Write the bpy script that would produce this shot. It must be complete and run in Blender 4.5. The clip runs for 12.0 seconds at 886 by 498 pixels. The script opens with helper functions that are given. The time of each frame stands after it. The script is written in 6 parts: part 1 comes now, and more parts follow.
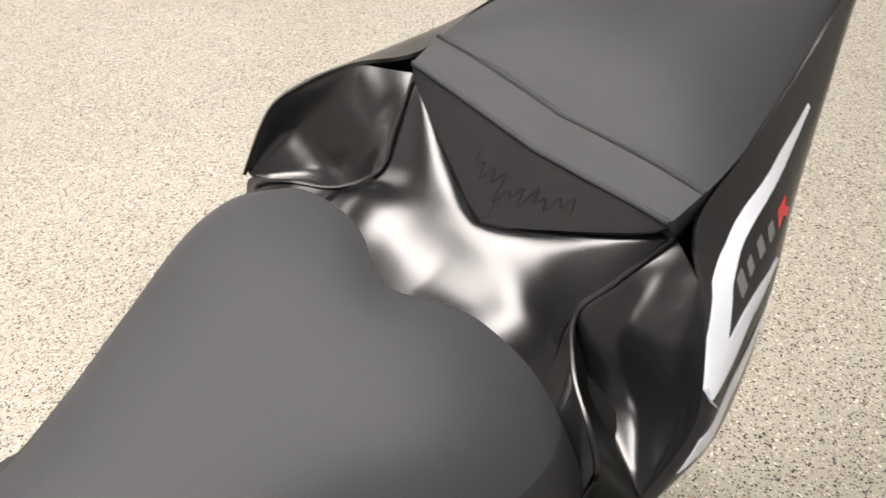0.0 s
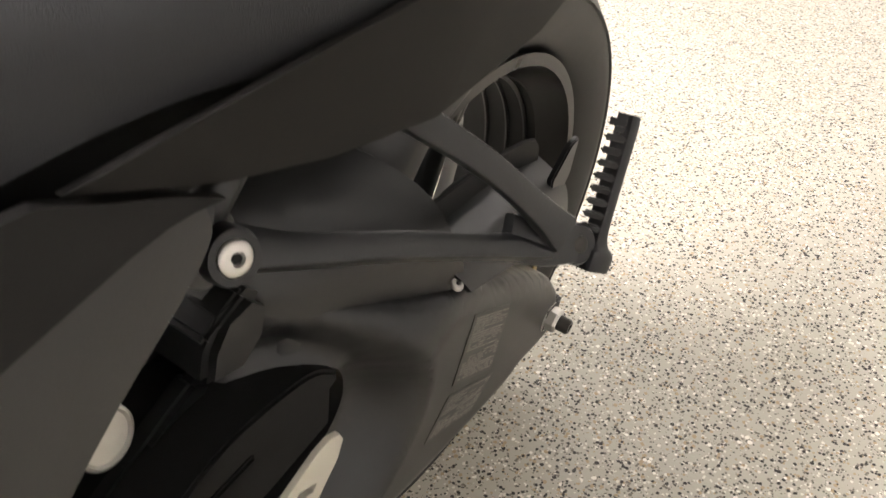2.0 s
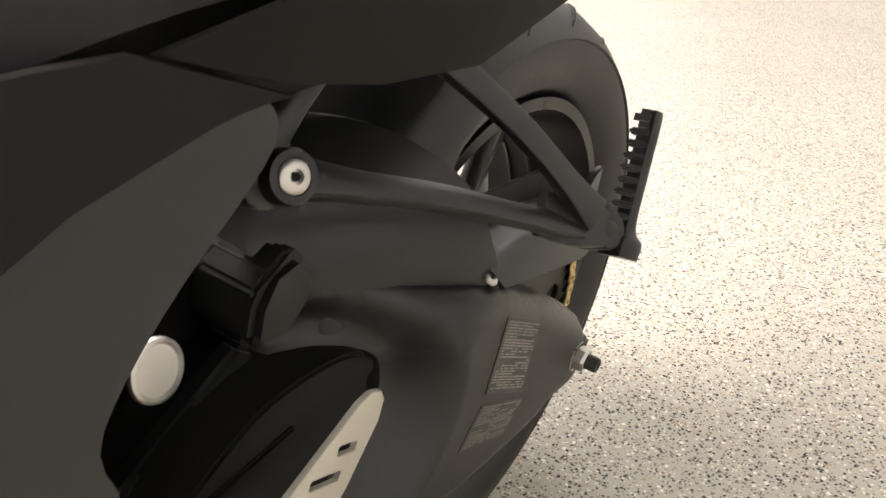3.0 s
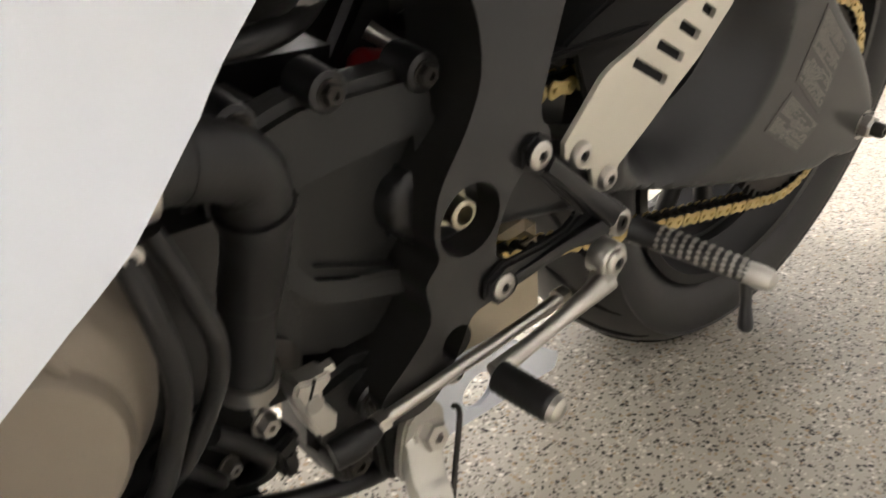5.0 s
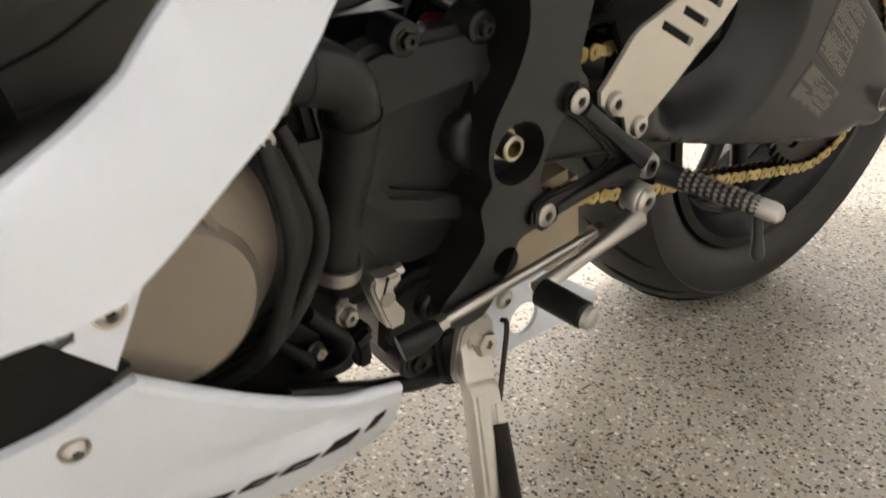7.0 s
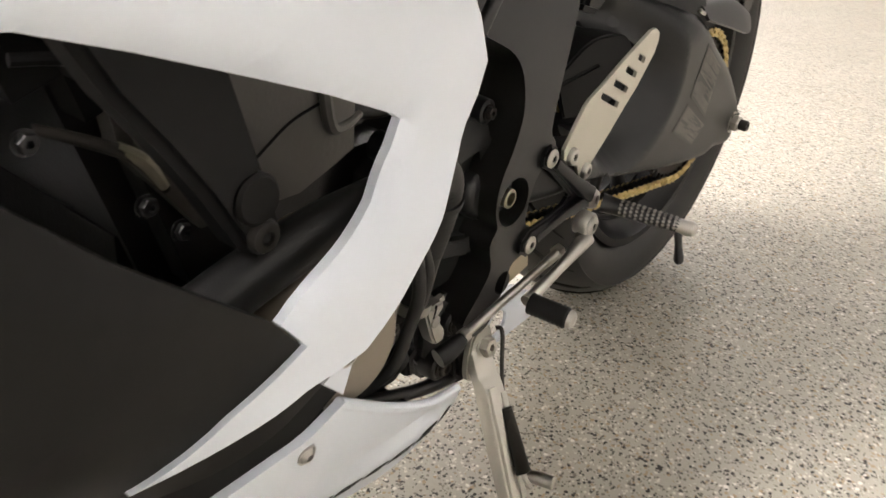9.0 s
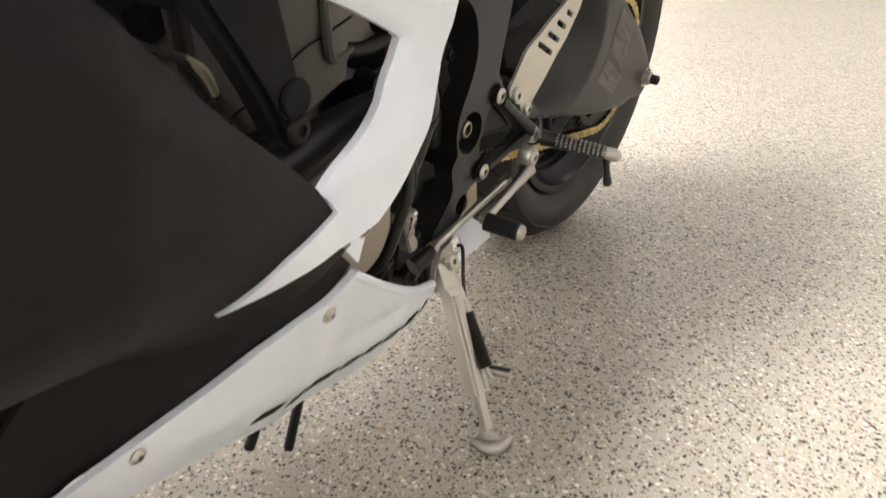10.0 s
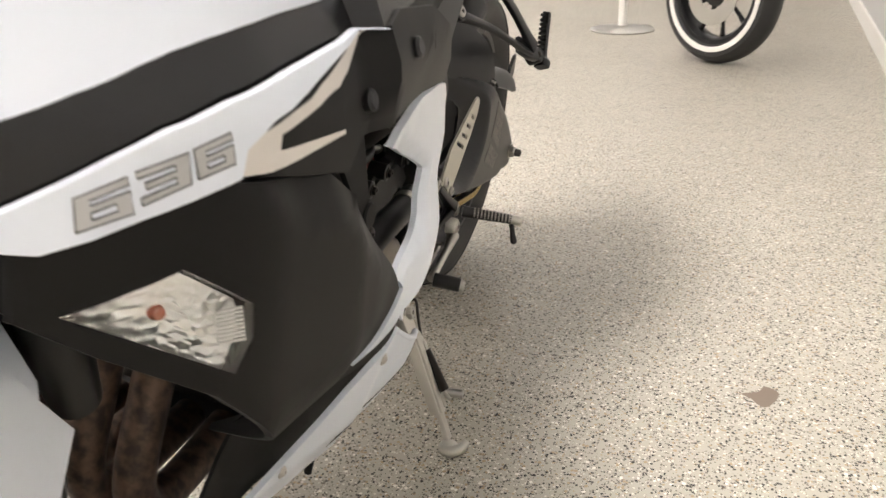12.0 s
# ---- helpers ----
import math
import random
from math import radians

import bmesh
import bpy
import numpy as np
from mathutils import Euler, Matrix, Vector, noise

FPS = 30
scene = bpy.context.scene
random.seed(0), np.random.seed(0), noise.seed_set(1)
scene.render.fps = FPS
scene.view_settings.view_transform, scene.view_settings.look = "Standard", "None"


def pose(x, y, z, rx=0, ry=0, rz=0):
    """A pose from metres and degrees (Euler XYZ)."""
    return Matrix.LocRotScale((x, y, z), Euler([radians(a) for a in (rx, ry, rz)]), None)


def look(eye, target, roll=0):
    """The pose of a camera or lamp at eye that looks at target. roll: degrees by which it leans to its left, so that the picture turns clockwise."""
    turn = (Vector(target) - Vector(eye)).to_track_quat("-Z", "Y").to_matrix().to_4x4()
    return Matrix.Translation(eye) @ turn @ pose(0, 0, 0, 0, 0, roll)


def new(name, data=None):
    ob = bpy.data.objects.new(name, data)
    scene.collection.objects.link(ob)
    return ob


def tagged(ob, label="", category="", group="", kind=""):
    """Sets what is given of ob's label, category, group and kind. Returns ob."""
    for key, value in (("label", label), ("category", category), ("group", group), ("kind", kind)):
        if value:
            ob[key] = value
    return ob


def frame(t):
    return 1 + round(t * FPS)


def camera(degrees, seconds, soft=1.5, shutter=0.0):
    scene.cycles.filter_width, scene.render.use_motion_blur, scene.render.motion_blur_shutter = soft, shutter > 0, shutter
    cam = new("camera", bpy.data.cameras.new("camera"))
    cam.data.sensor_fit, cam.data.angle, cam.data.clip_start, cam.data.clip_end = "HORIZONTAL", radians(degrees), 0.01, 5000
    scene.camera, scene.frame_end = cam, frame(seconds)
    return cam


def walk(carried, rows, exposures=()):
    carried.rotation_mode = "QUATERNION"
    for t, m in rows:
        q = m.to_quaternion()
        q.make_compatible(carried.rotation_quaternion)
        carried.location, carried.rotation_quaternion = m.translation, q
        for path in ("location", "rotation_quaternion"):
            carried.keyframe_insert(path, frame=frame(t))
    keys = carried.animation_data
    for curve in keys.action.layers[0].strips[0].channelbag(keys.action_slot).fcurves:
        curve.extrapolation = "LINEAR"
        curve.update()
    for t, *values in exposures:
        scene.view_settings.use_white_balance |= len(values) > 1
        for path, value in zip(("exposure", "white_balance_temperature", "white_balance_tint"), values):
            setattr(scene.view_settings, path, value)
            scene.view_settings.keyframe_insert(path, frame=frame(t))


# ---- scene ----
cam = camera(54.5, 12.0, shutter=0.4)
PATH = [
    (0, (0.436, -0.456, 1.215), (-0.708, 0.601, -0.04), -2.6),
    (0.5, (0.452, -0.449, 1.194), (-0.628, 0.672, -0.062), -2.5),
    (1, (0.456, -0.484, 1.101), (-0.523, 0.716, -0.164), -2.5),
    (1.5, (0.44, -0.52, 0.959), (-0.461, 0.733, -0.312), -2.3),
    (2, (0.445, -0.552, 0.862), (-0.453, 0.727, -0.386), -2.1),
    (2.5, (0.465, -0.587, 0.82), (-0.488, 0.783, -0.282), -2.2),
    (2.7, (0.47, -0.605, 0.806), (-0.513, 0.81, -0.209), -2.2),
    (4.3, (0.493, -0.776, 0.649), (-0.701, 0.597, -0.18), -1.9),
    (4.5, (0.492, -0.808, 0.63), (-0.738, 0.533, -0.2), -1.6),
    (5, (0.523, -0.883, 0.546), (-0.839, 0.331, -0.275), -1.7),
    (5.5, (0.549, -0.905, 0.529), (-0.88, 0.227, -0.294), -1.9),
    (6, (0.58, -0.927, 0.514), (-0.859, 0.191, -0.311), -1.9),
    (6.5, (0.615, -0.947, 0.504), (-0.825, 0.169, -0.323), -1.9),
    (7, (0.604, -0.957, 0.54), (-0.836, 0.167, -0.275), -2.1),
    (7.2, (0.601, -0.968, 0.57), (-0.839, 0.156, -0.243), -2.1),
    (8.8, (0.604, -1.139, 0.654), (-0.595, 0.228, -0.179), -1.9),
    (9, (0.602, -1.174, 0.648), (-0.548, 0.233, -0.186), -1.9),
    (9.5, (0.621, -1.264, 0.664), (-0.429, 0.215, -0.177), -1.7),
    (10, (0.654, -1.332, 0.637), (-0.342, 0.182, -0.209), -1.8),
    (10.5, (0.679, -1.441, 0.62), (-0.258, 0.112, -0.223), -1.7),
    (11, (0.686, -1.523, 0.672), (-0.15, 0.091, -0.161), -1.6),
    (11.5, (0.657, -1.584, 0.733), (-0.07, 0.104, -0.056), -1.5),
    (12, (0.592, -1.659, 0.79), (-0.001, 0.088, 0.018), -1.5),
]
walk(cam, [(t, look(eye, target, roll)) for t, eye, target, roll in PATH],
     exposures=[(0, -0.46), (0.5, -0.46), (1.0, -0.30), (1.5, 0.08), (2.0, 0.33), (2.5, 0.33), (4.5, 0.05), (5.5, 0.12), (7, 0.05), (9, 0.08), (10.5, 0.05), (11, -0.08), (12, -0.17)])

# ---- world and lights ----
world = bpy.data.worlds.new("room_world")
scene.world = world
world.use_nodes = True
world.node_tree.nodes["Background"].inputs[0].default_value = (0.9, 0.92, 1.0, 1)
world.node_tree.nodes["Background"].inputs[1].default_value = 0.05
CEILING = 2.75


# ---- materials ----
def nodes_of(name):
    m = bpy.data.materials.new(name)
    m.use_nodes = True
    t = m.node_tree
    return m, t, t.nodes["Principled BSDF"], t.nodes.new, t.links.new


def surface(name, colour, rough, metal=0.0, spread=0.12, grain=300.0, bump=0.05, wear=0.08, coat=0.0, spec=0.5):
    """A plain material with fine grain in its relief and slow changes of shade and gloss."""
    m, t, b, n, l = nodes_of(name)
    tex = n("ShaderNodeTexCoord")
    slow, fine = n("ShaderNodeTexNoise"), n("ShaderNodeTexNoise")
    slow.inputs["Scale"].default_value, slow.inputs["Detail"].default_value = 9.0, 5.0
    fine.inputs["Scale"].default_value, fine.inputs["Detail"].default_value = grain, 3.0
    l(tex.outputs["Object"], slow.inputs["Vector"]), l(tex.outputs["Object"], fine.inputs["Vector"])
    mix = n("ShaderNodeMix")
    mix.data_type = "RGBA"
    mix.inputs["A"].default_value = (*[c * (1 - spread) for c in colour], 1)
    mix.inputs["B"].default_value = (*[min(1, c * (1 + spread)) for c in colour], 1)
    l(slow.outputs["Fac"], mix.inputs["Factor"]), l(mix.outputs["Result"], b.inputs["Base Color"])
    r = n("ShaderNodeMapRange")
    r.inputs["To Min"].default_value, r.inputs["To Max"].default_value = max(0.03, rough - wear), rough + wear
    l(slow.outputs["Fac"], r.inputs["Value"]), l(r.outputs["Result"], b.inputs["Roughness"])
    b.inputs["Metallic"].default_value = metal
    b.inputs["Specular IOR Level"].default_value = spec
    b.inputs["Coat Weight"].default_value = coat
    b.inputs["Coat Roughness"].default_value = 0.06
    if bump:
        p = n("ShaderNodeBump")
        p.inputs["Strength"].default_value, p.inputs["Distance"].default_value = bump, 0.001
        l(fine.outputs["Fac"], p.inputs["Height"]), l(p.outputs["Normal"], b.inputs["Normal"])
    return m


def floor_material():
    """Epoxy with scattered vinyl flakes: dark, tan and white chips in a pale grey base, under a clear coat."""
    m, t, b, n, l = nodes_of("flake_floor")
    tex = n("ShaderNodeTexCoord")
    last = None
    slow = n("ShaderNodeTexNoise")
    slow.inputs["Scale"].default_value, slow.inputs["Detail"].default_value = 1.6, 6.0
    l(tex.outputs["Object"], slow.inputs["Vector"])
    base = n("ShaderNodeMix")
    base.data_type = "RGBA"
    base.inputs["A"].default_value, base.inputs["B"].default_value = (0.37, 0.345, 0.292, 1), (0.465, 0.44, 0.375, 1)
    l(slow.outputs["Fac"], base.inputs["Factor"])
    last = base.outputs["Result"]
    # chip size, share of the cells, share of a cell that is covered, colour
    for k, (size, share, cover, colour) in enumerate(((0.0040, 0.30, 0.47, (0.66, 0.63, 0.55)), (0.0050, 0.24, 0.46, (0.36, 0.275, 0.175)),
                                                     (0.0036, 0.40, 0.47, (0.155, 0.14, 0.115)), (0.0042, 0.27, 0.50, (0.030, 0.027, 0.024)), (0.0058, 0.07, 0.42, (0.76, 0.73, 0.66)))):
        shift = n("ShaderNodeMapping")
        shift.inputs["Location"].default_value = (3.7 * k, 1.9 * k, 0.37 * k + 0.2)
        v = n("ShaderNodeTexVoronoi")
        v.inputs["Scale"].default_value, v.inputs["Randomness"].default_value = 1 / size, 1.0
        l(tex.outputs["Object"], shift.inputs["Vector"]), l(shift.outputs["Vector"], v.inputs["Vector"])
        split = n("ShaderNodeSeparateColor")
        l(v.outputs["Color"], split.inputs["Color"])
        chosen, near, both = n("ShaderNodeMath"), n("ShaderNodeMath"), n("ShaderNodeMath")
        chosen.operation, near.operation, both.operation = "LESS_THAN", "LESS_THAN", "MULTIPLY"
        chosen.inputs[1].default_value = share
        wide = n("ShaderNodeMath")
        wide.operation = "MULTIPLY"
        wide.inputs[1].default_value = cover * 1.4
        l(split.outputs["Green"], wide.inputs[0]), l(wide.outputs[0], near.inputs[1])
        l(split.outputs["Red"], chosen.inputs[0]), l(v.outputs["Distance"], near.inputs[0])
        l(chosen.outputs[0], both.inputs[0]), l(near.outputs[0], both.inputs[1])
        mix = n("ShaderNodeMix")
        mix.data_type = "RGBA"
        mix.inputs["B"].default_value = (*colour, 1)
        l(both.outputs[0], mix.inputs["Factor"]), l(last, mix.inputs["A"])
        last = mix.outputs["Result"]
    l(last, b.inputs["Base Color"])
    worn = n("ShaderNodeTexNoise")
    worn.inputs["Scale"].default_value, worn.inputs["Detail"].default_value = 5.0, 6.0
    l(tex.outputs["Object"], worn.inputs["Vector"])
    r = n("ShaderNodeMapRange")
    r.inputs["To Min"].default_value, r.inputs["To Max"].default_value = 0.34, 0.52
    b.inputs["Specular IOR Level"].default_value = 0.34
    l(worn.outputs["Fac"], r.inputs["Value"]), l(r.outputs["Result"], b.inputs["Roughness"])
    orange = n("ShaderNodeTexNoise")
    orange.inputs["Scale"].default_value, orange.inputs["Detail"].default_value = 130.0, 2.0
    l(tex.outputs["Object"], orange.inputs["Vector"])
    p = n("ShaderNodeBump")
    p.inputs["Strength"].default_value, p.inputs["Distance"].default_value = 0.25, 0.002
    l(orange.outputs["Fac"], p.inputs["Height"]), l(p.outputs["Normal"], b.inputs["Normal"])
    return m


def lamp_material(strength):
    m, t, b, n, l = nodes_of("lamp_diffuser")
    b.inputs["Base Color"].default_value = (0.9, 0.9, 0.88, 1)
    b.inputs["Emission Color"].default_value = (1.0, 0.93, 0.89, 1)
    b.inputs["Emission Strength"].default_value = strength
    return m


def lens_material():
    m, t, b, n, l = nodes_of("clear_lens")
    b.inputs["Base Color"].default_value = (0.96, 0.96, 0.95, 1)
    b.inputs["Roughness"].default_value = 0.04
    b.inputs["Transmission Weight"].default_value = 1.0
    b.inputs["IOR"].default_value = 1.46
    return m


def rusty_material():
    """Heat-stained exhaust steel: brown oxide over dull metal, with flecks."""
    m, t, b, n, l = nodes_of("stained_exhaust_steel")
    tex, a = n("ShaderNodeTexCoord"), n("ShaderNodeTexNoise")
    a.inputs["Scale"].default_value, a.inputs["Detail"].default_value = 70.0, 9.0
    l(tex.outputs["Object"], a.inputs["Vector"])
    ramp = n("ShaderNodeValToRGB")
    ramp.color_ramp.elements[0].position, ramp.color_ramp.elements[0].color = 0.38, (0.036, 0.024, 0.018, 1)
    ramp.color_ramp.elements[1].position, ramp.color_ramp.elements[1].color = 0.62, (0.125, 0.080, 0.055, 1)
    l(a.outputs["Fac"], ramp.inputs["Fac"]), l(ramp.outputs["Color"], b.inputs["Base Color"])
    b.inputs["Metallic"].default_value, b.inputs["Roughness"].default_value = 0.45, 0.55
    p = n("ShaderNodeBump")
    p.inputs["Strength"].default_value, p.inputs["Distance"].default_value = 0.3, 0.0015
    l(a.outputs["Fac"], p.inputs["Height"]), l(p.outputs["Normal"], b.inputs["Normal"])
    return m


FLOOR = floor_material()
WHITE = surface("white_paint", (0.665, 0.71, 0.775), 0.30, spread=0.012, grain=900, bump=0, wear=0.02)
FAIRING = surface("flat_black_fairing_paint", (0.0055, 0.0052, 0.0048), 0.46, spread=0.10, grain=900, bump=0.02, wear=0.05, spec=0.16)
MATT = surface("flat_black_paint", (0.0085, 0.0087, 0.0090), 0.36, spread=0.10, grain=900, bump=0.02, wear=0.05, spec=0.42)
GLOSS = surface("gloss_black_paint", (0.008, 0.008, 0.009), 0.25, coat=0.0, spread=0.04, grain=900, bump=0.004, wear=0.02, spec=0.42)
PLASTIC = surface("black_plastic", (0.0068, 0.0070, 0.0076), 0.34, grain=700, bump=0.10, spec=0.42)
RIMBLACK = surface("black_rim_paint", (0.0055, 0.0055, 0.006), 0.30, grain=700, bump=0.04, spec=0.28)
# DEEP stands for shade in sockets, gaps and recesses, besides real black parts and print
DEEP = surface("near_black_recess", (0.006, 0.006, 0.006), 0.6, grain=500, bump=0.10, spec=0.18)
VINYL = surface("seat_vinyl", (0.032, 0.0336, 0.0372), 0.58, grain=900, bump=0.16, wear=0.03, spec=0.28)
# darker seat vinyl: the shade on the seat's side is put into its colour
SEATSHADE = surface("shaded_seat_side_vinyl", (0.016, 0.0165, 0.018), 0.58, grain=1300, bump=0.35, wear=0.04, spec=0.26)
VINYL2 = surface("suede_seat_vinyl", (0.0065, 0.0065, 0.0072), 0.62, grain=1100, bump=0.3, spec=0.16)
FRAME = surface("black_frame_paint", (0.0088, 0.0086, 0.0080), 0.36, grain=500, bump=0.06, spec=0.44)
CAST = surface("black_cast_metal", (0.007, 0.007, 0.0068), 0.38, metal=0.1, grain=320, bump=0.25)
COVER = surface("bronze_grey_engine_paint", (0.225, 0.195, 0.155), 0.44, metal=0.35, grain=420, bump=0.12)
COVERPLASTIC = surface("dark_grey_cover_plastic", (0.0125, 0.0128, 0.0118), 0.46, grain=420, bump=0.14, spec=0.32)
BLOCK = surface("grey_cast_aluminium", (0.12, 0.115, 0.106), 0.5, metal=0.5, grain=260, bump=0.25)
ALU = surface("satin_aluminium", (0.50, 0.487, 0.452), 0.34, metal=0.92, grain=600, bump=0.06)
STANDALU = surface("weathered_aluminium", (0.53, 0.515, 0.47), 0.40, metal=0.80, grain=350, bump=0.12, spread=0.14)
PLATE = surface("anodised_guard_plate", (0.56, 0.54, 0.47), 0.42, metal=0.55, grain=600, bump=0.05)
STEEL = surface("zinc_steel", (0.50, 0.483, 0.45), 0.30, metal=1.0, grain=500, bump=0.06)
WORN = surface("worn_bare_steel", (0.36, 0.345, 0.32), 0.42, metal=0.85, grain=400, bump=0.1, spread=0.2)
YELLOWZINC = surface("yellow_zinc_steel", (0.46, 0.425, 0.33), 0.34, metal=1.0, grain=500, bump=0.06)
GOLD = surface("gold_chain_plate", (0.60, 0.47, 0.21), 0.40, metal=0.65, grain=500, bump=0.1, spread=0.45)
DARKSTEEL = surface("oily_dark_steel", (0.035, 0.032, 0.028), 0.45, metal=0.7, grain=400, bump=0.1)
RUBBER = surface("hose_rubber", (0.008, 0.008, 0.008), 0.42, grain=700, bump=0.12, spec=0.35)
TYRE = surface("tyre_rubber", (0.013, 0.0127, 0.0123), 0.52, grain=500, bump=0.2)
TAN = surface("tan_muffler_metal", (0.42, 0.36, 0.26), 0.5, metal=0.3, grain=300, bump=0.15, spread=0.2)
RUST = rusty_material()
RED = surface("red_anodised", (0.28, 0.012, 0.012), 0.35, metal=0.4)
REDPRINT = surface("red_print", (0.65, 0.04, 0.04), 0.4)
GREYPRINT = surface("grey_print", (0.13, 0.13, 0.13), 0.4)
PALEPRINT = surface("pale_sticker_print", (0.20, 0.19, 0.17), 0.5)
STICKER = surface("dark_sticker", (0.018, 0.0175, 0.0165), 0.36)
SILVERPRINT = surface("silver_print", (0.60, 0.57, 0.53), 0.38, metal=0.3)
AMBER = surface("amber_bulb", (0.55, 0.15, 0.08), 0.15)
MIRROR = surface("bright_reflector", (0.85, 0.85, 0.84), 0.34, metal=1.0, bump=0)
LENS = lens_material()
WALL = surface("pale_wall_paint", (0.52, 0.516, 0.503), 0.6, grain=160, bump=0.12, spread=0.03)
TRIM = surface("white_trim_paint", (0.80, 0.78, 0.74), 0.4, spread=0.03)
TILE = surface("ceiling_board", (0.20, 0.20, 0.197), 0.8, grain=200, bump=0.3, spread=0.04)
STAIN = surface("bare_concrete_patch", (0.17, 0.13, 0.098), 0.5, grain=200, bump=0.15)


# ---- mesh helpers ----
def part(name, bm, material, parent=None, label="", smooth=True, sharp=38):
    me = bpy.data.meshes.new(name)
    bmesh.ops.recalc_face_normals(bm, faces=bm.faces[:])
    if smooth:
        for f in bm.faces:
            f.smooth = True
        for e in bm.edges:
            if len(e.link_faces) == 2 and e.calc_face_angle(0) > radians(sharp):
                e.smooth = False
    bm.to_mesh(me)
    bm.free()
    me.materials.append(material)
    ob = new(name, me)
    if parent:
        ob.parent = parent
    if label:
        ob["label"] = label
    return ob


def spline(points, n, closed=False):
    """Catmull-Rom through the points, n steps a span."""
    p = [Vector(q) for q in points]
    k = len(p)
    out = []
    for i in range(k if closed else k - 1):
        a, b, c, d = [p[(i + o) % k] if closed else p[min(max(i + o, 0), k - 1)] for o in (-1, 0, 1, 2)]
        for s in range(n):
            t = s / n
            out.append(0.5 * (2 * b + (c - a) * t + (2 * a - 5 * b + 4 * c - d) * t * t + (3 * b - a - 3 * c + d) * t ** 3))
    if not closed:
        out.append(p[-1])
    return out


def soft_edges(bm, width, limit=50, segments=2):
    edges = [e for e in bm.edges if len(e.link_faces) == 2 and e.calc_face_angle(0) > radians(limit)]
    if edges and width:
        bmesh.ops.bevel(bm, geom=edges, offset=width, segments=segments, affect="EDGES", clamp_overlap=True)


def flat_fill(outlines):
    """A flat mesh in the plane x = 0, from (y, z) outlines: the first outside, the rest holes."""
    bm = bmesh.new()
    edges = []
    for line in outlines:
        vs = [bm.verts.new((0, q[0], q[1])) for q in line]
        edges += [bm.edges.new((vs[i], vs[i - 1])) for i in range(len(vs))]
    bmesh.ops.triangle_fill(bm, edges=edges, use_beauty=True, normal=(1, 0, 0))
    return bm


def plate(outline, u0, u1, holes=(), bevel=0.002, rounded=0, lean=None):
    """A plate between u0 (inside) and u1 (outside) with the side outline given; lean(v, w) shifts it sideways."""
    if rounded:
        outline = [(q.x, q.y) for q in spline([(a, b, 0) for a, b in outline], rounded, True)]
    bm = flat_fill([outline, *holes])
    bmesh.ops.dissolve_limit(bm, angle_limit=0.01, verts=bm.verts[:], edges=bm.edges[:])
    ext = bmesh.ops.extrude_face_region(bm, geom=bm.faces[:])
    for v in [g for g in ext["geom"] if isinstance(g, bmesh.types.BMVert)]:
        v.co.x = u1 - u0
    bmesh.ops.recalc_face_normals(bm, faces=bm.faces[:])
    soft_edges(bm, bevel, 60)
    for v in bm.verts:
        v.co.x += u0 + (lean(v.co.y, v.co.z) if lean else 0)
    return bm


def sheet(outline, depth, thick=0.004, holes=(), step=0.02, bevel=0.0012):
    """A curved panel: a side outline laid on the surface x = depth(v, w), of some thickness."""
    bm = flat_fill([outline, *holes])
    for axis in (1, 2):
        lo, hi = min(v.co[axis] for v in bm.verts), max(v.co[axis] for v in bm.verts)
        no = Vector((0, 1, 0)) if axis == 1 else Vector((0, 0, 1))
        for i in range(1, int((hi - lo) / step) + 1):
            bmesh.ops.bisect_plane(bm, geom=bm.verts[:] + bm.edges[:] + bm.faces[:], plane_co=no * (lo + i * step), plane_no=no)
    for v in bm.verts:
        v.co.x = depth(v.co.y, v.co.z)
    ext = bmesh.ops.extrude_face_region(bm, geom=bm.faces[:])
    for v in [g for g in ext["geom"] if isinstance(g, bmesh.types.BMVert)]:
        v.co.x -= thick
    bmesh.ops.recalc_face_normals(bm, faces=bm.faces[:])
    soft_edges(bm, bevel, 65)
    return bm


def tube(points, radius, sides=16, n=6, cap=True, smoothed=True):
    """A round bar or hose along the points; radius a number, or one for each point."""
    k = len(points)
    rad = [radius] * k if isinstance(radius, (int, float)) else list(radius)
    p = [(*q, r) for q, r in zip(points, rad)]
    if smoothed:
        pos = spline([q[:3] for q in p], n)
        rr = [v.x for v in spline([(r, 0, 0) for r in rad], n)]
    else:
        pos, rr = [Vector(q[:3]) for q in p], rad
    bm = bmesh.new()
    rings, side = [], None
    for i, c in enumerate(pos):
        d = (pos[min(i + 1, len(pos) - 1)] - pos[max(i - 1, 0)]).normalized()
        if side is None:
            side = d.orthogonal().normalized()
        side = (side - d * side.dot(d)).normalized()
        other = d.cross(side)
        rings.append([bm.verts.new(c + rr[i] * (math.cos(a) * side + math.sin(a) * other)) for a in [2 * math.pi * s / sides for s in range(sides)]])
    for a, b in zip(rings, rings[1:]):
        for s in range(sides):
            bm.faces.new((a[s], a[s - 1], b[s - 1], b[s]))
    if cap:
        bm.faces.new(rings[0]), bm.faces.new(rings[-1][::-1])
    return bm


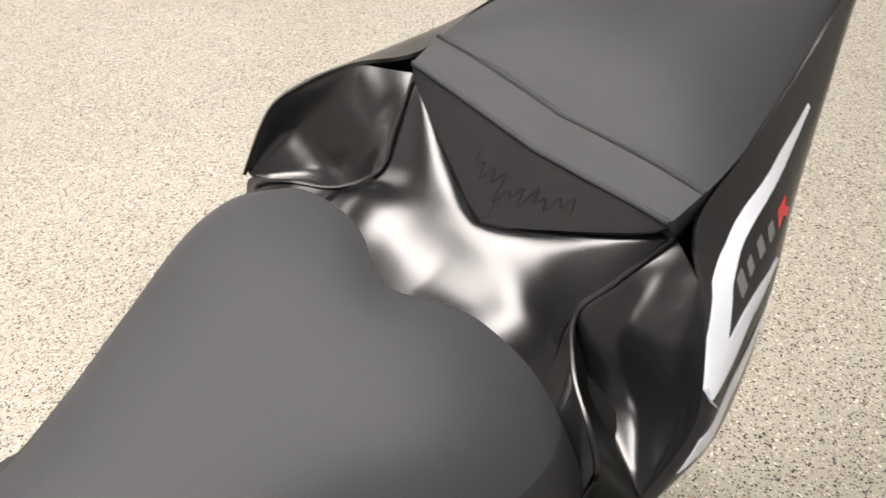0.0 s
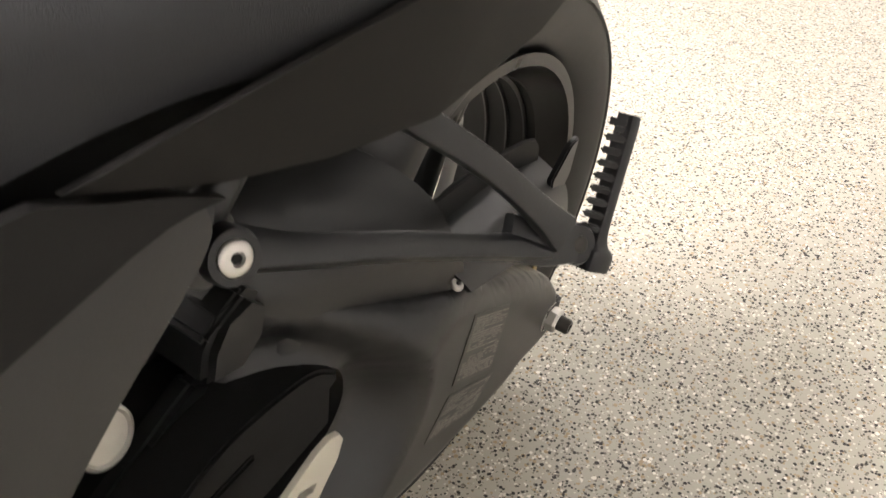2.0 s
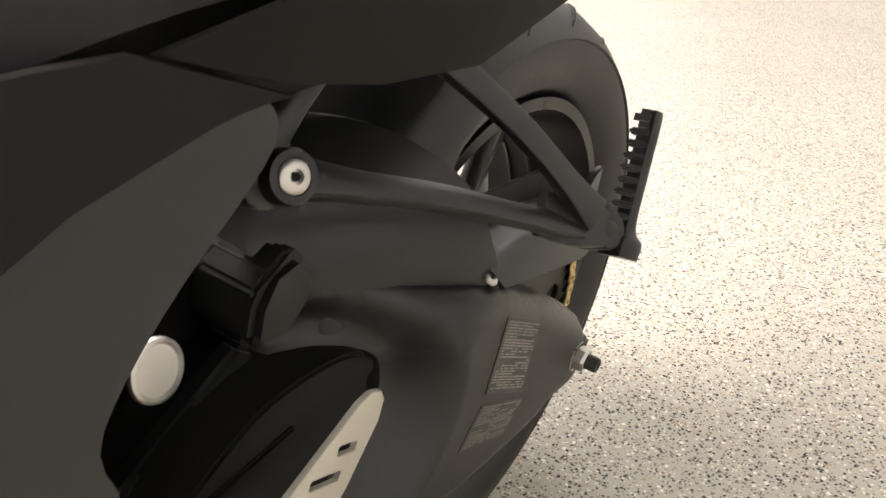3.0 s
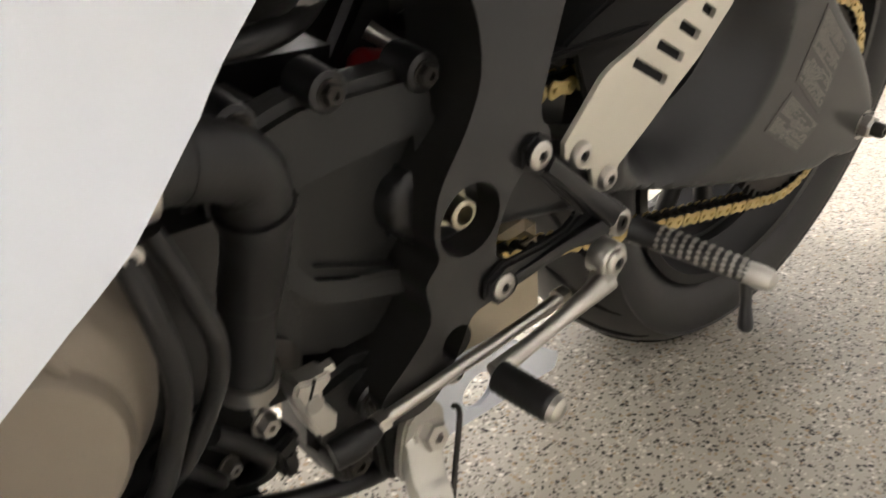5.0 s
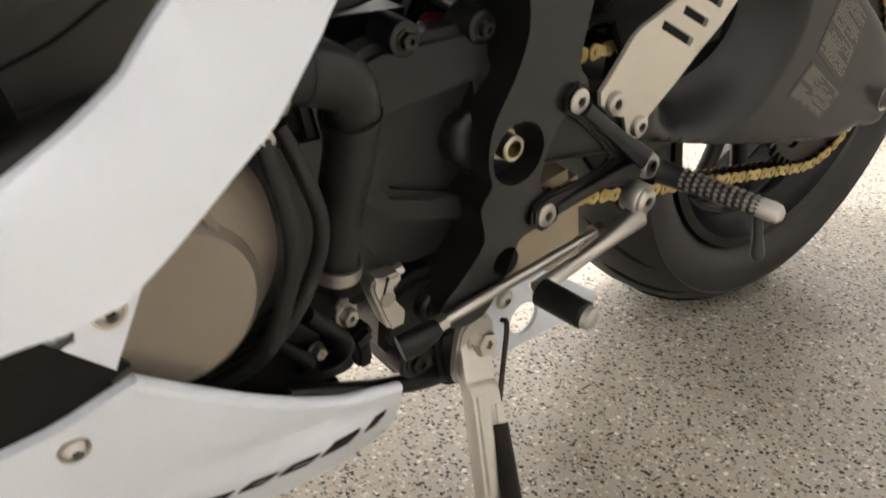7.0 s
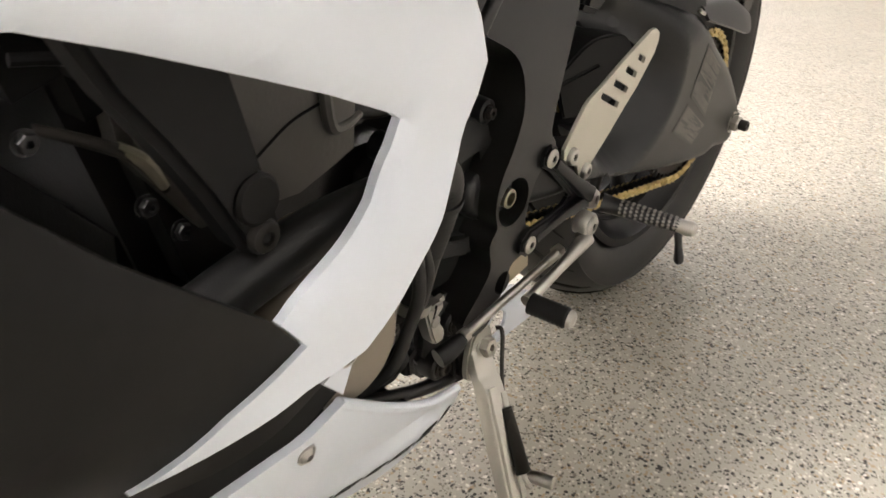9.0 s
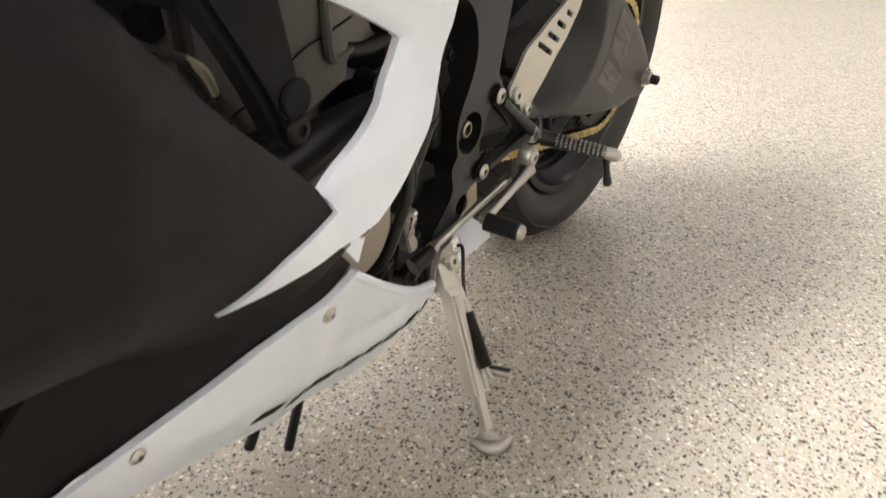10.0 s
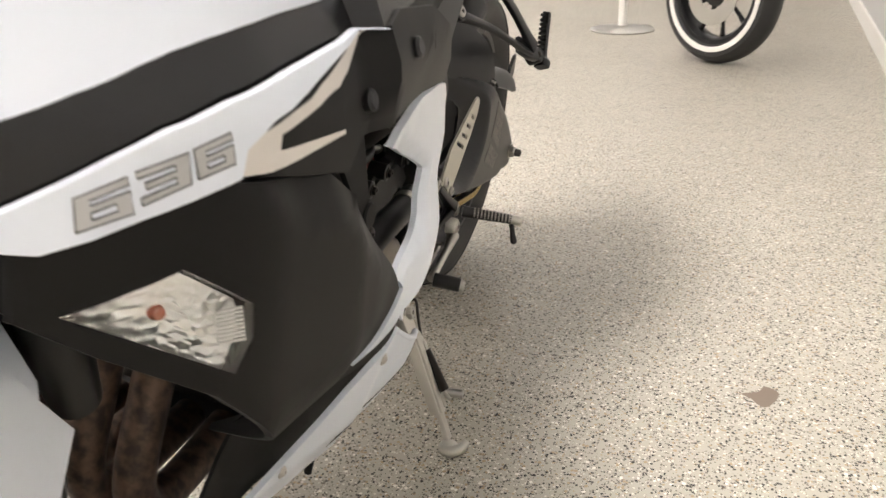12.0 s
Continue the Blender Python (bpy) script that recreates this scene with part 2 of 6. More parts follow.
def bar(points, wide, thick, face, n=5):
    """A flat bar with rounded edges along the points; widths and thicknesses for each point, and the way its broad face looks."""
    pos = spline(points, n)
    ww = [q.x for q in spline([(a, b, 0) for a, b in zip(wide, thick)], n)]
    tt = [q.y for q in spline([(a, b, 0) for a, b in zip(wide, thick)], n)]
    bm, rings = bmesh.new(), []
    for i, c in enumerate(pos):
        d = (pos[min(i + 1, len(pos) - 1)] - pos[max(i - 1, 0)]).normalized()
        up = Vector(face)
        up = (up - d * up.dot(d)).normalized()
        out = d.cross(up)
        a, b = ww[i] / 2, tt[i] / 2
        r = min(a, b) * 0.45
        ring = []
        for sx, sy in ((1, 1), (-1, 1), (-1, -1), (1, -1)):
            for k in range(3):
                t = math.atan2(sy, sx) - math.pi / 4 + k * math.pi / 4
                ring.append(bm.verts.new(c + out * (sx * (a - r) + r * math.cos(t)) + up * (sy * (b - r) + r * math.sin(t))))
        rings.append(ring)
    for p, q in zip(rings, rings[1:]):
        for k in range(12):
            bm.faces.new((p[k], p[k - 1], q[k - 1], q[k]))
    bm.faces.new(rings[0]), bm.faces.new(rings[-1][::-1])
    return bm


def turned(profile, centre, axis, sides=24, closed=False):
    """A turned body: (distance along the axis, radius) pairs about the axis through centre."""
    bm = bmesh.new()
    d = Vector(axis).normalized()
    a = d.orthogonal().normalized()
    b = d.cross(a)
    c = Vector(centre)
    rings = []
    for h, r in profile:
        if r < 1e-6:
            rings.append([bm.verts.new(c + d * h)])
        else:
            rings.append([bm.verts.new(c + d * h + r * (math.cos(t) * a + math.sin(t) * b)) for t in [2 * math.pi * s / sides for s in range(sides)]])
    pairs = list(zip(rings, rings[1:])) + ([(rings[-1], rings[0])] if closed else [])
    for p, q in pairs:
        for s in range(sides):
            ring = [p[s % len(p)], p[(s - 1) % len(p)], q[(s - 1) % len(q)], q[s % len(q)]]
            ring = [v for i, v in enumerate(ring) if v not in ring[:i]]
            if len(ring) > 2:
                bm.faces.new(ring)
    return bm


def block(size, m, bevel=0.002):
    bm = bmesh.new()
    bmesh.ops.create_cube(bm, size=1)
    bmesh.ops.scale(bm, vec=size, verts=bm.verts[:])
    soft_edges(bm, bevel)
    bmesh.ops.transform(bm, matrix=m, verts=bm.verts[:])
    return bm


def body(sections, n=5, m=4, mirror=True, close_ends=True):
    """A smooth body through cross sections: (v, [(u, w), ...]) from the middle of the top outwards and down."""
    rows = []
    for v, half in sections:
        line = [(u, v, w) for u, w in half]
        if mirror:
            line = [(-u, v, w) for u, w in half[:0:-1]] + line
        rows.append(spline(line, m))
    cols = [spline([r[i] for r in rows], n) for i in range(len(rows[0]))]
    bm = bmesh.new()
    grid = [[bm.verts.new(c[j]) for c in cols] for j in range(len(cols[0]))]
    for a, b in zip(grid, grid[1:]):
        for i in range(len(a) - 1):
            bm.faces.new((a[i], a[i + 1], b[i + 1], b[i]))
    if close_ends:
        for row in (grid[0], grid[-1]):
            bm.faces.new(row)
        for i in range(len(grid) - 1):
            bm.faces.new((grid[i][0], grid[i + 1][0], grid[i + 1][-1], grid[i][-1]))
    return bm


def join(*parts):
    """One mesh out of several, for a part that is one casting or weldment."""
    out = parts[0]
    for bm in parts[1:]:
        me = bpy.data.meshes.new("joined")
        bm.to_mesh(me)
        out.from_mesh(me)
        bm.free()
        bpy.data.meshes.remove(me)
    return out


def circle(v, w, r, n=20, start=0.0):
    return [(v + r * math.cos(start + 2 * math.pi * i / n), w + r * math.sin(start + 2 * math.pi * i / n)) for i in range(n)]


def socket_bolt(parent, place, axis=(1, 0, 0), r=0.010, high=0.005, material=None, name="bolt", label=""):
    """A button-head bolt with a socket in its head."""
    head = turned([(0, r), (high * 0.4, r), (high * 0.85, r * 0.85), (high, r * 0.62), (high, r * 0.42), (high * 0.3, r * 0.38), (high * 0.3, 0)], place, axis, 20)
    bolt = part(name, head, material or STEEL, parent, label)
    # dark hexagon insert: the socket's shade as colour
    part("socket", turned([(high * 0.32, r * 0.31), (high * 0.75, r * 0.31), (high * 0.75, 0)], place, axis, 6), DEEP, bolt, sharp=20)
    return bolt


def dome_screw(parent, place, axis, r):
    """A domed screw with a hexagon socket, on a thin washer."""
    high = r * 0.62
    head = turned([(0, r * 1.22), (0.0009, r * 1.22), (0.0009, r * 0.98), (high * 0.45, r * 0.92), (high * 0.8, r * 0.72), (high, r * 0.46), (high * 0.55, r * 0.42), (high * 0.55, 0)], place, axis, 24)
    screw = part("screw", head, STEEL, parent, "bright domed screw")
    # dark insert in place of shade inside the socket
    part("socket", turned([(high * 0.56, r * 0.38), (high * 0.62, r * 0.38), (high * 0.62, 0)], place, axis, 6), DARKSTEEL, screw, sharp=20)
    return screw


def hex_nut(parent, place, axis=(1, 0, 0), r=0.012, high=0.008, material=None, name="nut", hollow=0.5, label=""):
    washer = turned([(0, r * 1.25), (0.0015, r * 1.25), (0.0015, 0)], place, axis, 24)
    nut = turned([(0.0015, r), (high * 0.8, r), (high, r * 0.88), (high, r * hollow), (high * 0.5, r * hollow), (high * 0.5, 0)], place, axis, 6)
    return part(name, join(washer, nut), material or STEEL, parent, label, sharp=25)


# ---- room ----
def quad_slab(name, corners, thick, material, label, category):
    """A slab under a flat four-cornered top."""
    bm = bmesh.new()
    top = [bm.verts.new(c) for c in corners]
    f = bm.faces.new(top)
    n = f.normal if f.normal.length else Vector((0, 0, 1))
    bm.normal_update()
    n = f.normal.copy()
    low = [bm.verts.new(v.co - n * thick) for v in top]
    bm.faces.new(low[::-1])
    for i in range(4):
        bm.faces.new((top[i - 1], low[i - 1], low[i], top[i]))
    return tagged(part(name, bm, material, smooth=False), label, category, kind="structure")


quad_slab("floor", [(-6, -6, 0), (2.5, -6, 0), (2.5, 9, 0), (-6, 9, 0)], 0.1, FLOOR, "pale grey epoxy floor with dark and tan flakes", "floor")
quad_slab("ceiling", [(-6, 9, CEILING), (2.5, 9, CEILING), (2.5, -6, CEILING), (-6, -6, CEILING)], 0.1, TILE, "white board ceiling over the showroom", "ceiling")
EAST = [(0.93, -6, 0), (1.49, 9, 0)]
quad_slab("wall_east", [(*EAST[1][:2], 0), (*EAST[1][:2], CEILING), (*EAST[0][:2], CEILING), (*EAST[0][:2], 0)], -0.12, WALL, "pale painted wall along the showroom", "wall")
quad_slab("wall_west", [(-6, -6, 0), (-6, -6, CEILING), (-6, 9, CEILING), (-6, 9, 0)], -0.12, WALL, "pale painted wall", "wall")
quad_slab("wall_north", [(-6, 9, 0), (-6, 9, CEILING), (2.5, 9, CEILING), (2.5, 9, 0)], -0.12, WALL, "pale painted wall", "wall")
quad_slab("wall_south", [(2.5, -6, 0), (2.5, -6, CEILING), (-6, -6, CEILING), (-6, -6, 0)], -0.12, WALL, "pale painted wall", "wall")
run = Vector((EAST[1][0] - EAST[0][0], 15, 0))
tagged(part("baseboard", block((0.014, run.length, 0.10), Matrix.Translation(Vector((1.21 - 0.008, 1.5, 0.05))) @ Matrix.Rotation(-math.atan2(run.x, run.y), 4, "Z"), 0.003), TRIM),
       "white painted baseboard along the wall", "baseboard", kind="structure")


def ceiling_light(x, y, wide, long, strength):
    light = tagged(new("ceiling_light"), "white ceiling troffer lamp with a lit diffuser", "ceiling light", "ceiling lights")
    light.location = (x, y, CEILING)
    part("diffuser", block((wide, long, 0.01), pose(0, 0, -0.012), 0.001), lamp_material(strength), light, "glowing diffuser")
    rim = plate([(-long / 2 - 0.03, -wide / 2 - 0.03), (long / 2 + 0.03, -wide / 2 - 0.03), (long / 2 + 0.03, wide / 2 + 0.03), (-long / 2 - 0.03, wide / 2 + 0.03)], 0, 0.025,
                [[(-long / 2, -wide / 2), (long / 2, -wide / 2), (long / 2, wide / 2), (-long / 2, wide / 2)]], 0.002)
    bmesh.ops.transform(rim, matrix=Matrix(((0, 0, 1, 0), (0, 1, 0, 0), (-1, 0, 0, 0), (0, 0, 0, 1))), verts=rim.verts[:])
    part("frame", rim, TRIM, light, smooth=False)
    return light


for lx, power, far in ((-0.45, 52.0, 0.17), (-2.85, 20.0, 1.3), (-5.25, 30.0, 0.8)):
    for ly, share in ((-5.2, 0.55), (-2.9, 0.75), (-0.6, 1.1), (2.2, 1.1 * far), (5.0, far), (7.8, far)):
        ceiling_light(lx, ly, 0.60, 1.20, power * share)
for ly in (3.4, 5.8):
    ceiling_light(0.66, ly, 0.60, 1.20, 7.0)


# other things in the showroom
def floor_patch():
    bm = flat_fill([smooth_line([(-0.338, 0.663), (-0.325, 0.690), (-0.305, 0.700), (-0.318, 0.722), (-0.350, 0.716), (-0.372, 0.700), (-0.362, 0.686), (-0.350, 0.678)], 3)])
    for v in bm.verts:
        v.co = Vector((v.co.z, v.co.y, 0.0006))
    return tagged(part("floor_patch", bm, STAIN, smooth=False), "bare tan patch where the floor coating has chipped", "floor patch", kind="structure")


def smooth_line(line, n=4):
    return [(q.x, q.y) for q in spline([(a, b, 0) for a, b in line], n, True)]


floor_patch()
post = tagged(new("stanchion"), "white barrier post on a round steel base", "barrier post")
post.location = (-0.035, 3.56, 0)
part("base", turned([(0, 0), (0, 0.185), (0.008, 0.187), (0.014, 0.18), (0.022, 0.06), (0.03, 0.03), (0.03, 0)], (0, 0, 0), (0, 0, 1), 40), ALU, post, "round satin steel base")
part("pole", turned([(0.02, 0), (0.02, 0.025), (0.96, 0.025), (0.99, 0.03), (1.0, 0.02), (1.0, 0)], (0, 0, 0), (0, 0, 1), 20), TRIM, post, "white tube")


def parked_wheel():
    """The front end of a second motorcycle that stands further back: a whitewall tyre on a spoked rim."""
    other = tagged(new("parked_motorcycle"), "parked motorcycle with a whitewall tyre on a black wheel", "motorcycle")
    other.matrix_world = Matrix.Translation((0.512, 2.64, 0)) @ Matrix.Rotation(radians(-130), 4, "Z") @ Matrix.Rotation(radians(-3), 4, "Y")
    hub = part("front_wheel", turned([(-0.06, 0), (-0.06, 0.03), (-0.05, 0.06), (0.05, 0.06), (0.06, 0.03), (0.06, 0)], (0, 0, 0.32), (1, 0, 0), 28), PLASTIC, other, "black wheel")
    part("tyre", tyre_bm((0, 0, 0.32), 0.32, 0.13, 0.225), TYRE, hub, "black tyre")
    for s in (-1, 1):
        part("whitewall", turned([(s * 0.0655, 0.243), (s * 0.0675, 0.252), (s * 0.0672, 0.262), (s * 0.0640, 0.268), (s * 0.0620, 0.262), (s * 0.0625, 0.252), (s * 0.060, 0.243)], (0, 0, 0.32), (1, 0, 0), 64, True), TRIM, hub, "white sidewall band")
    part("rim", turned([(-0.05, 0.232), (-0.05, 0.215), (-0.03, 0.20), (0.03, 0.20), (0.05, 0.215), (0.05, 0.232), (0.03, 0.215), (-0.03, 0.215)], (0, 0, 0.32), (1, 0, 0), 56, True), PLASTIC, hub)
    for k in range(9):
        a = radians(40 * k)
        part("spoke", tube([(0, 0.05 * math.cos(a), 0.32 + 0.05 * math.sin(a)), (0.01, 0.12 * math.cos(a + 0.1), 0.32 + 0.12 * math.sin(a + 0.1)), (0, 0.205 * math.cos(a), 0.32 + 0.205 * math.sin(a))], [0.014, 0.009, 0.013], 8, 3), PLASTIC, hub)
    part("brake_disc", turned([(0.062, 0.075), (0.066, 0.075), (0.066, 0.145), (0.062, 0.145)], (0, 0, 0.32), (1, 0, 0), 48, True), ALU, hub, "bright brake disc")
    for s in (-0.085, 0.085):
        part("fork_leg", tube([(s, 0, 0.32), (s, 0.12, 0.62), (s, 0.20, 0.82)], 0.026, 14, 3), ALU, other, "bright fork leg")
    return other


# ---- motorcycle: u to its own side with the stand, v to the rear from the rear axle, w up ----
LEAN = 7.8
bike = tagged(new("motorcycle"), "black and white sport motorcycle leaning on its side stand", "motorcycle")
bike.matrix_world = pose(-0.012, 0, 0.001, 0, LEAN, 0)
AXLE = (-0.022, -0.012, 0.320)


# wheels
def tyre_bm(axle, radius, width, rim_r, sides=72):
    half = width / 2
    prof = [(-half * 0.62, rim_r), (-half * 0.86, rim_r + (radius - rim_r) * 0.16), (-half * 1.0, rim_r + (radius - rim_r) * 0.45), (-half * 0.97, rim_r + (radius - rim_r) * 0.62)]
    for k in range(-4, 5):
        a = radians(k * 17)
        prof.append((half * 1.02 * math.sin(a) / math.sin(radians(72)), rim_r + (radius - rim_r) * (0.64 + 0.36 * (math.cos(a) - math.cos(radians(68))) / (1 - math.cos(radians(68))))))
    prof += [(-h, r) for h, r in prof[3::-1]]
    return turned(prof, axle, (1, 0, 0), sides, closed=True)


def wheel(axle, radius, width, rim_r, name):
    hub = part(name, turned([(-0.045, 0.0), (-0.045, 0.034), (-0.03, 0.05), (0.03, 0.05), (0.045, 0.034), (0.045, 0)], axle, (1, 0, 0), 28), CAST, bike, "black cast alloy wheel")
    part("tyre", tyre_bm(axle, radius, width, rim_r), TYRE, hub, "black road tyre with sipes")
    cuts = []
    for k in range(22):
        for side in (-1, 1):
            a = 2 * math.pi * (k + (0.5 if side > 0 else 0)) / 22
            line = []
            for j in range(7):
                f = j / 6
                out = side * width * (0.12 + 0.33 * f)
                away = abs(out) / (width / 2)
                lean = math.asin(away * math.sin(radians(72)) / 1.02)
                r = rim_r + (radius - rim_r) * (0.64 + 0.36 * (math.cos(lean) - math.cos(radians(68))) / (1 - math.cos(radians(68)))) - 0.0012
                b = a + 0.20 * f + 0.10 * f * f
                line.append((axle[0] + out, axle[1] + r * math.cos(b), axle[2] + r * math.sin(b)))
            cuts.append(tube(line, [0.0008, 0.0030, 0.0036, 0.0036, 0.0034, 0.0028, 0.0008], 6, 2))
    # dark strips laid on the tyre stand for the shade in its grooves
    part("tread_pattern", join(*cuts), DEEP, hub, "dark curved strips for shaded tread grooves")
    h = width * 0.42
    rim = turned([(-h, rim_r + 0.006), (-h, rim_r - 0.006), (-h * 0.8, rim_r - 0.012), (-h * 0.6, rim_r - 0.026), (h * 0.6, rim_r - 0.026), (h * 0.8, rim_r - 0.012), (h, rim_r - 0.006), (h, rim_r + 0.006),
                  (h * 0.75, rim_r - 0.002), (h * 0.55, rim_r - 0.018), (-h * 0.55, rim_r - 0.018), (-h * 0.75, rim_r - 0.002)], axle, (1, 0, 0), 64, closed=True)
    part("rim", rim, RIMBLACK, hub, "black painted rim")
    part("barrel", turned([(-h * 0.62, rim_r - 0.0262), (h * 0.62, rim_r - 0.0262), (h * 0.62, rim_r - 0.0275), (-h * 0.62, rim_r - 0.0275)], axle, (1, 0, 0), 64, closed=True), DEEP, hub)
    for x in (0.45, 0.15, -0.2):
        part("rim_ridge", turned([(h * x - 0.002, rim_r - 0.0270), (h * x + 0.002, rim_r - 0.0270), (h * x + 0.001, rim_r - 0.0310), (h * x - 0.001, rim_r - 0.0310)], axle, (1, 0, 0), 64, closed=True), PLASTIC, hub)
    for k in range(5):
        a = radians(72 * k + 56)
        for side in (-1, 1):
            b = a + side * 0.16
            p0 = Vector(axle) + Vector((0.0, math.cos(a) * 0.045, math.sin(a) * 0.045))
            p1 = Vector(axle) + Vector((0.012 * side, math.cos(b) * (rim_r - 0.024), math.sin(b) * (rim_r - 0.024)))
            part("spoke", tube([p0, (p0 + p1) / 2, p1], [0.016, 0.011, 0.014], 10, 4), PLASTIC, hub)
    return hub


parked_wheel()
rear = wheel(AXLE, 0.321, 0.182, 0.222, "rear_wheel")

# rear sprocket and chain
SPROCKET_U = 0.083
teeth = []
for i in range(43):
    a = 2 * math.pi * i / 43
    for k, r in ((-0.30, 0.102), (-0.12, 0.112), (0.12, 0.112), (0.30, 0.102)):
        b = a + k * 2 * math.pi / 43
        teeth.append((AXLE[1] + r * math.cos(b), AXLE[2] + r * math.sin(b)))
windows = [circle(AXLE[1] + 0.075 * math.cos(a), AXLE[2] + 0.075 * math.sin(a), 0.015, 12) for a in [2 * math.pi * k / 6 for k in range(6)]]
part("rear_sprocket", plate(teeth, SPROCKET_U - 0.003, SPROCKET_U + 0.003, windows, 0.0006), DARKSTEEL, bike, "dark steel rear sprocket")

part("sprocket_carrier", turned([(0.0, 0.0), (0.0, 0.10), (0.030, 0.095), (0.045, 0.07), (0.045, 0.0)], (0.030, AXLE[1], AXLE[2]), (1, 0, 0), 36), CAST, rear, "black sprocket carrier")
part("brake_disc", turned([(-0.004, 0.065), (0.0, 0.065), (0.0, 0.110), (-0.004, 0.110)], (-0.10, AXLE[1], AXLE[2]), (1, 0, 0), 48, True), DARKSTEEL, rear, "rear brake disc")
part("caliper", block((0.05, 0.10, 0.06), pose(-0.11, -0.11, 0.37, -30, 0, 0), 0.015), CAST, bike, "black rear brake caliper")


def chain_path(s):
    """A point and direction of the chain at the distance s along it, in (v, w)."""
    f, r = Vector((-0.645, 0.365)), Vector((AXLE[1], AXLE[2]))
    rf, rr = 0.041, 0.1087
    d = r - f
    dist = d.length
    base = math.atan2(d.y, d.x)
    lift = math.asin((rr - rf) / dist)
    up, down = base + math.pi / 2 + lift, base - math.pi / 2 - lift
    a0 = f + rf * Vector((math.cos(up), math.sin(up)))
    a1 = r + rr * Vector((math.cos(up), math.sin(up)))
    b0 = r + rr * Vector((math.cos(down), math.sin(down)))
    b1 = f + rf * Vector((math.cos(down), math.sin(down)))
    straight, arc_r, arc_f = (a1 - a0).length, rr * (math.pi + 2 * lift), rf * (math.pi - 2 * lift)
    total = 2 * straight + arc_r + arc_f
    s = s % total
    if s < straight:
        return a0.lerp(a1, s / straight), total
    s -= straight
    if s < arc_r:
        a = up - s / rr
        return r + rr * Vector((math.cos(a), math.sin(a))), total
    s -= arc_r
    if s < straight:
        p = b0.lerp(b1, s / straight)
        return p - Vector((0, 0.004 * math.sin(math.pi * s / straight))), total
    s -= straight
    a = down - s / rf
    return f + rf * Vector((math.cos(a), math.sin(a))), total


def link_mesh(outer, pitch):
    q = 0.0078 if outer else 0.0056
    line = []
    for end in (1, -1):
        for i in range(7):
            t = radians(-75 + 25 * i) + (0 if end == 1 else math.pi)
            line.append((end * pitch / 2 + 0.0073 * math.cos(t), 0.0073 * math.sin(t)))
        line.append((0, 0.0048 * end))
    sides = [plate(line, q, q + 0.0018, bevel=0.0004), plate(line, -q - 0.0018, -q, bevel=0.0004)]
    if outer:
        pins = [turned([(-0.0115, 0), (-0.0115, 0.0026), (0.0115, 0.0026), (0.0115, 0)], (0, e * pitch / 2, 0), (1, 0, 0), 8) for e in (-1, 1)]
    else:
        pins = [turned([(-0.0056, 0), (-0.0056, 0.005), (0.0056, 0.005), (0.0056, 0)], (0, e * pitch / 2, 0), (1, 0, 0), 8) for e in (-1, 1)]
    return join(*sides, *pins)


count = 112
length = chain_path(0)[1]
pitch = length / count
first, _ = chain_path(0)
chain = part("chain", turned([(-0.0085, 0), (-0.0085, 0.0032), (0.0085, 0.0032), (0.0085, 0)], (SPROCKET_U, first.x, first.y), (1, 0, 0), 10), GOLD, bike, "gold drive chain with dark greasy rollers")
models = [part("chain_link", link_mesh(k == 0, pitch), (GOLD, DARKSTEEL)[k], chain) for k in (0, 1)]
for i in range(count):
    a, b = chain_path(i * pitch)[0], chain_path((i + 1) * pitch)[0]
    ob = models[i] if i < 2 else new("chain_link", models[i % 2].data)
    ob.parent = chain
    ob.matrix_local = Matrix.Translation((SPROCKET_U, (a.x + b.x) / 2, (a.y + b.y) / 2)) @ Matrix.Rotation(math.atan2(b.y - a.y, b.x - a.x), 4, "X")

# swingarm
def ease(x):
    x = min(1.0, max(0.0, x))
    return x * x * (3 - 2 * x)


def line_distance(v, w, line):
    """How far (v, w) lies from an open line."""
    best = 9.0
    for (a, b), (c, d) in zip(line, line[1:]):
        dv, dw = c - a, d - b
        t = min(1.0, max(0.0, ((v - a) * dv + (w - b) * dw) / (dv * dv + dw * dw)))
        best = min(best, math.hypot(v - a - t * dv, w - b - t * dw))
    return best


def open_line(line, n=4):
    return [(q.x, q.y) for q in spline([(a, b, 0) for a, b in line], n)]


ARM_TOP = open_line([(-0.335, 0.535), (-0.318, 0.545), (-0.282, 0.524), (-0.222, 0.502), (-0.167, 0.481), (-0.107, 0.440), (-0.045, 0.400), (0.012, 0.350)])
ARM_LOW = open_line([(0.012, 0.350), (0.020, 0.310), (0.005, 0.280), (-0.05, 0.286), (-0.085, 0.283), (-0.203, 0.302), (-0.338, 0.332), (-0.409, 0.350), (-0.47, 0.352), (-0.56, 0.350), (-0.60, 0.37), (-0.60, 0.40), (-0.56, 0.412)])
ARM_OPENING = open_line([(-0.56, 0.412), (-0.48, 0.408), (-0.40, 0.392), (-0.345, 0.376), (-0.305, 0.382), (-0.275, 0.399), (-0.259, 0.425), (-0.263, 0.455), (-0.285, 0.473), (-0.324, 0.480), (-0.345, 0.497), (-0.335, 0.535)])


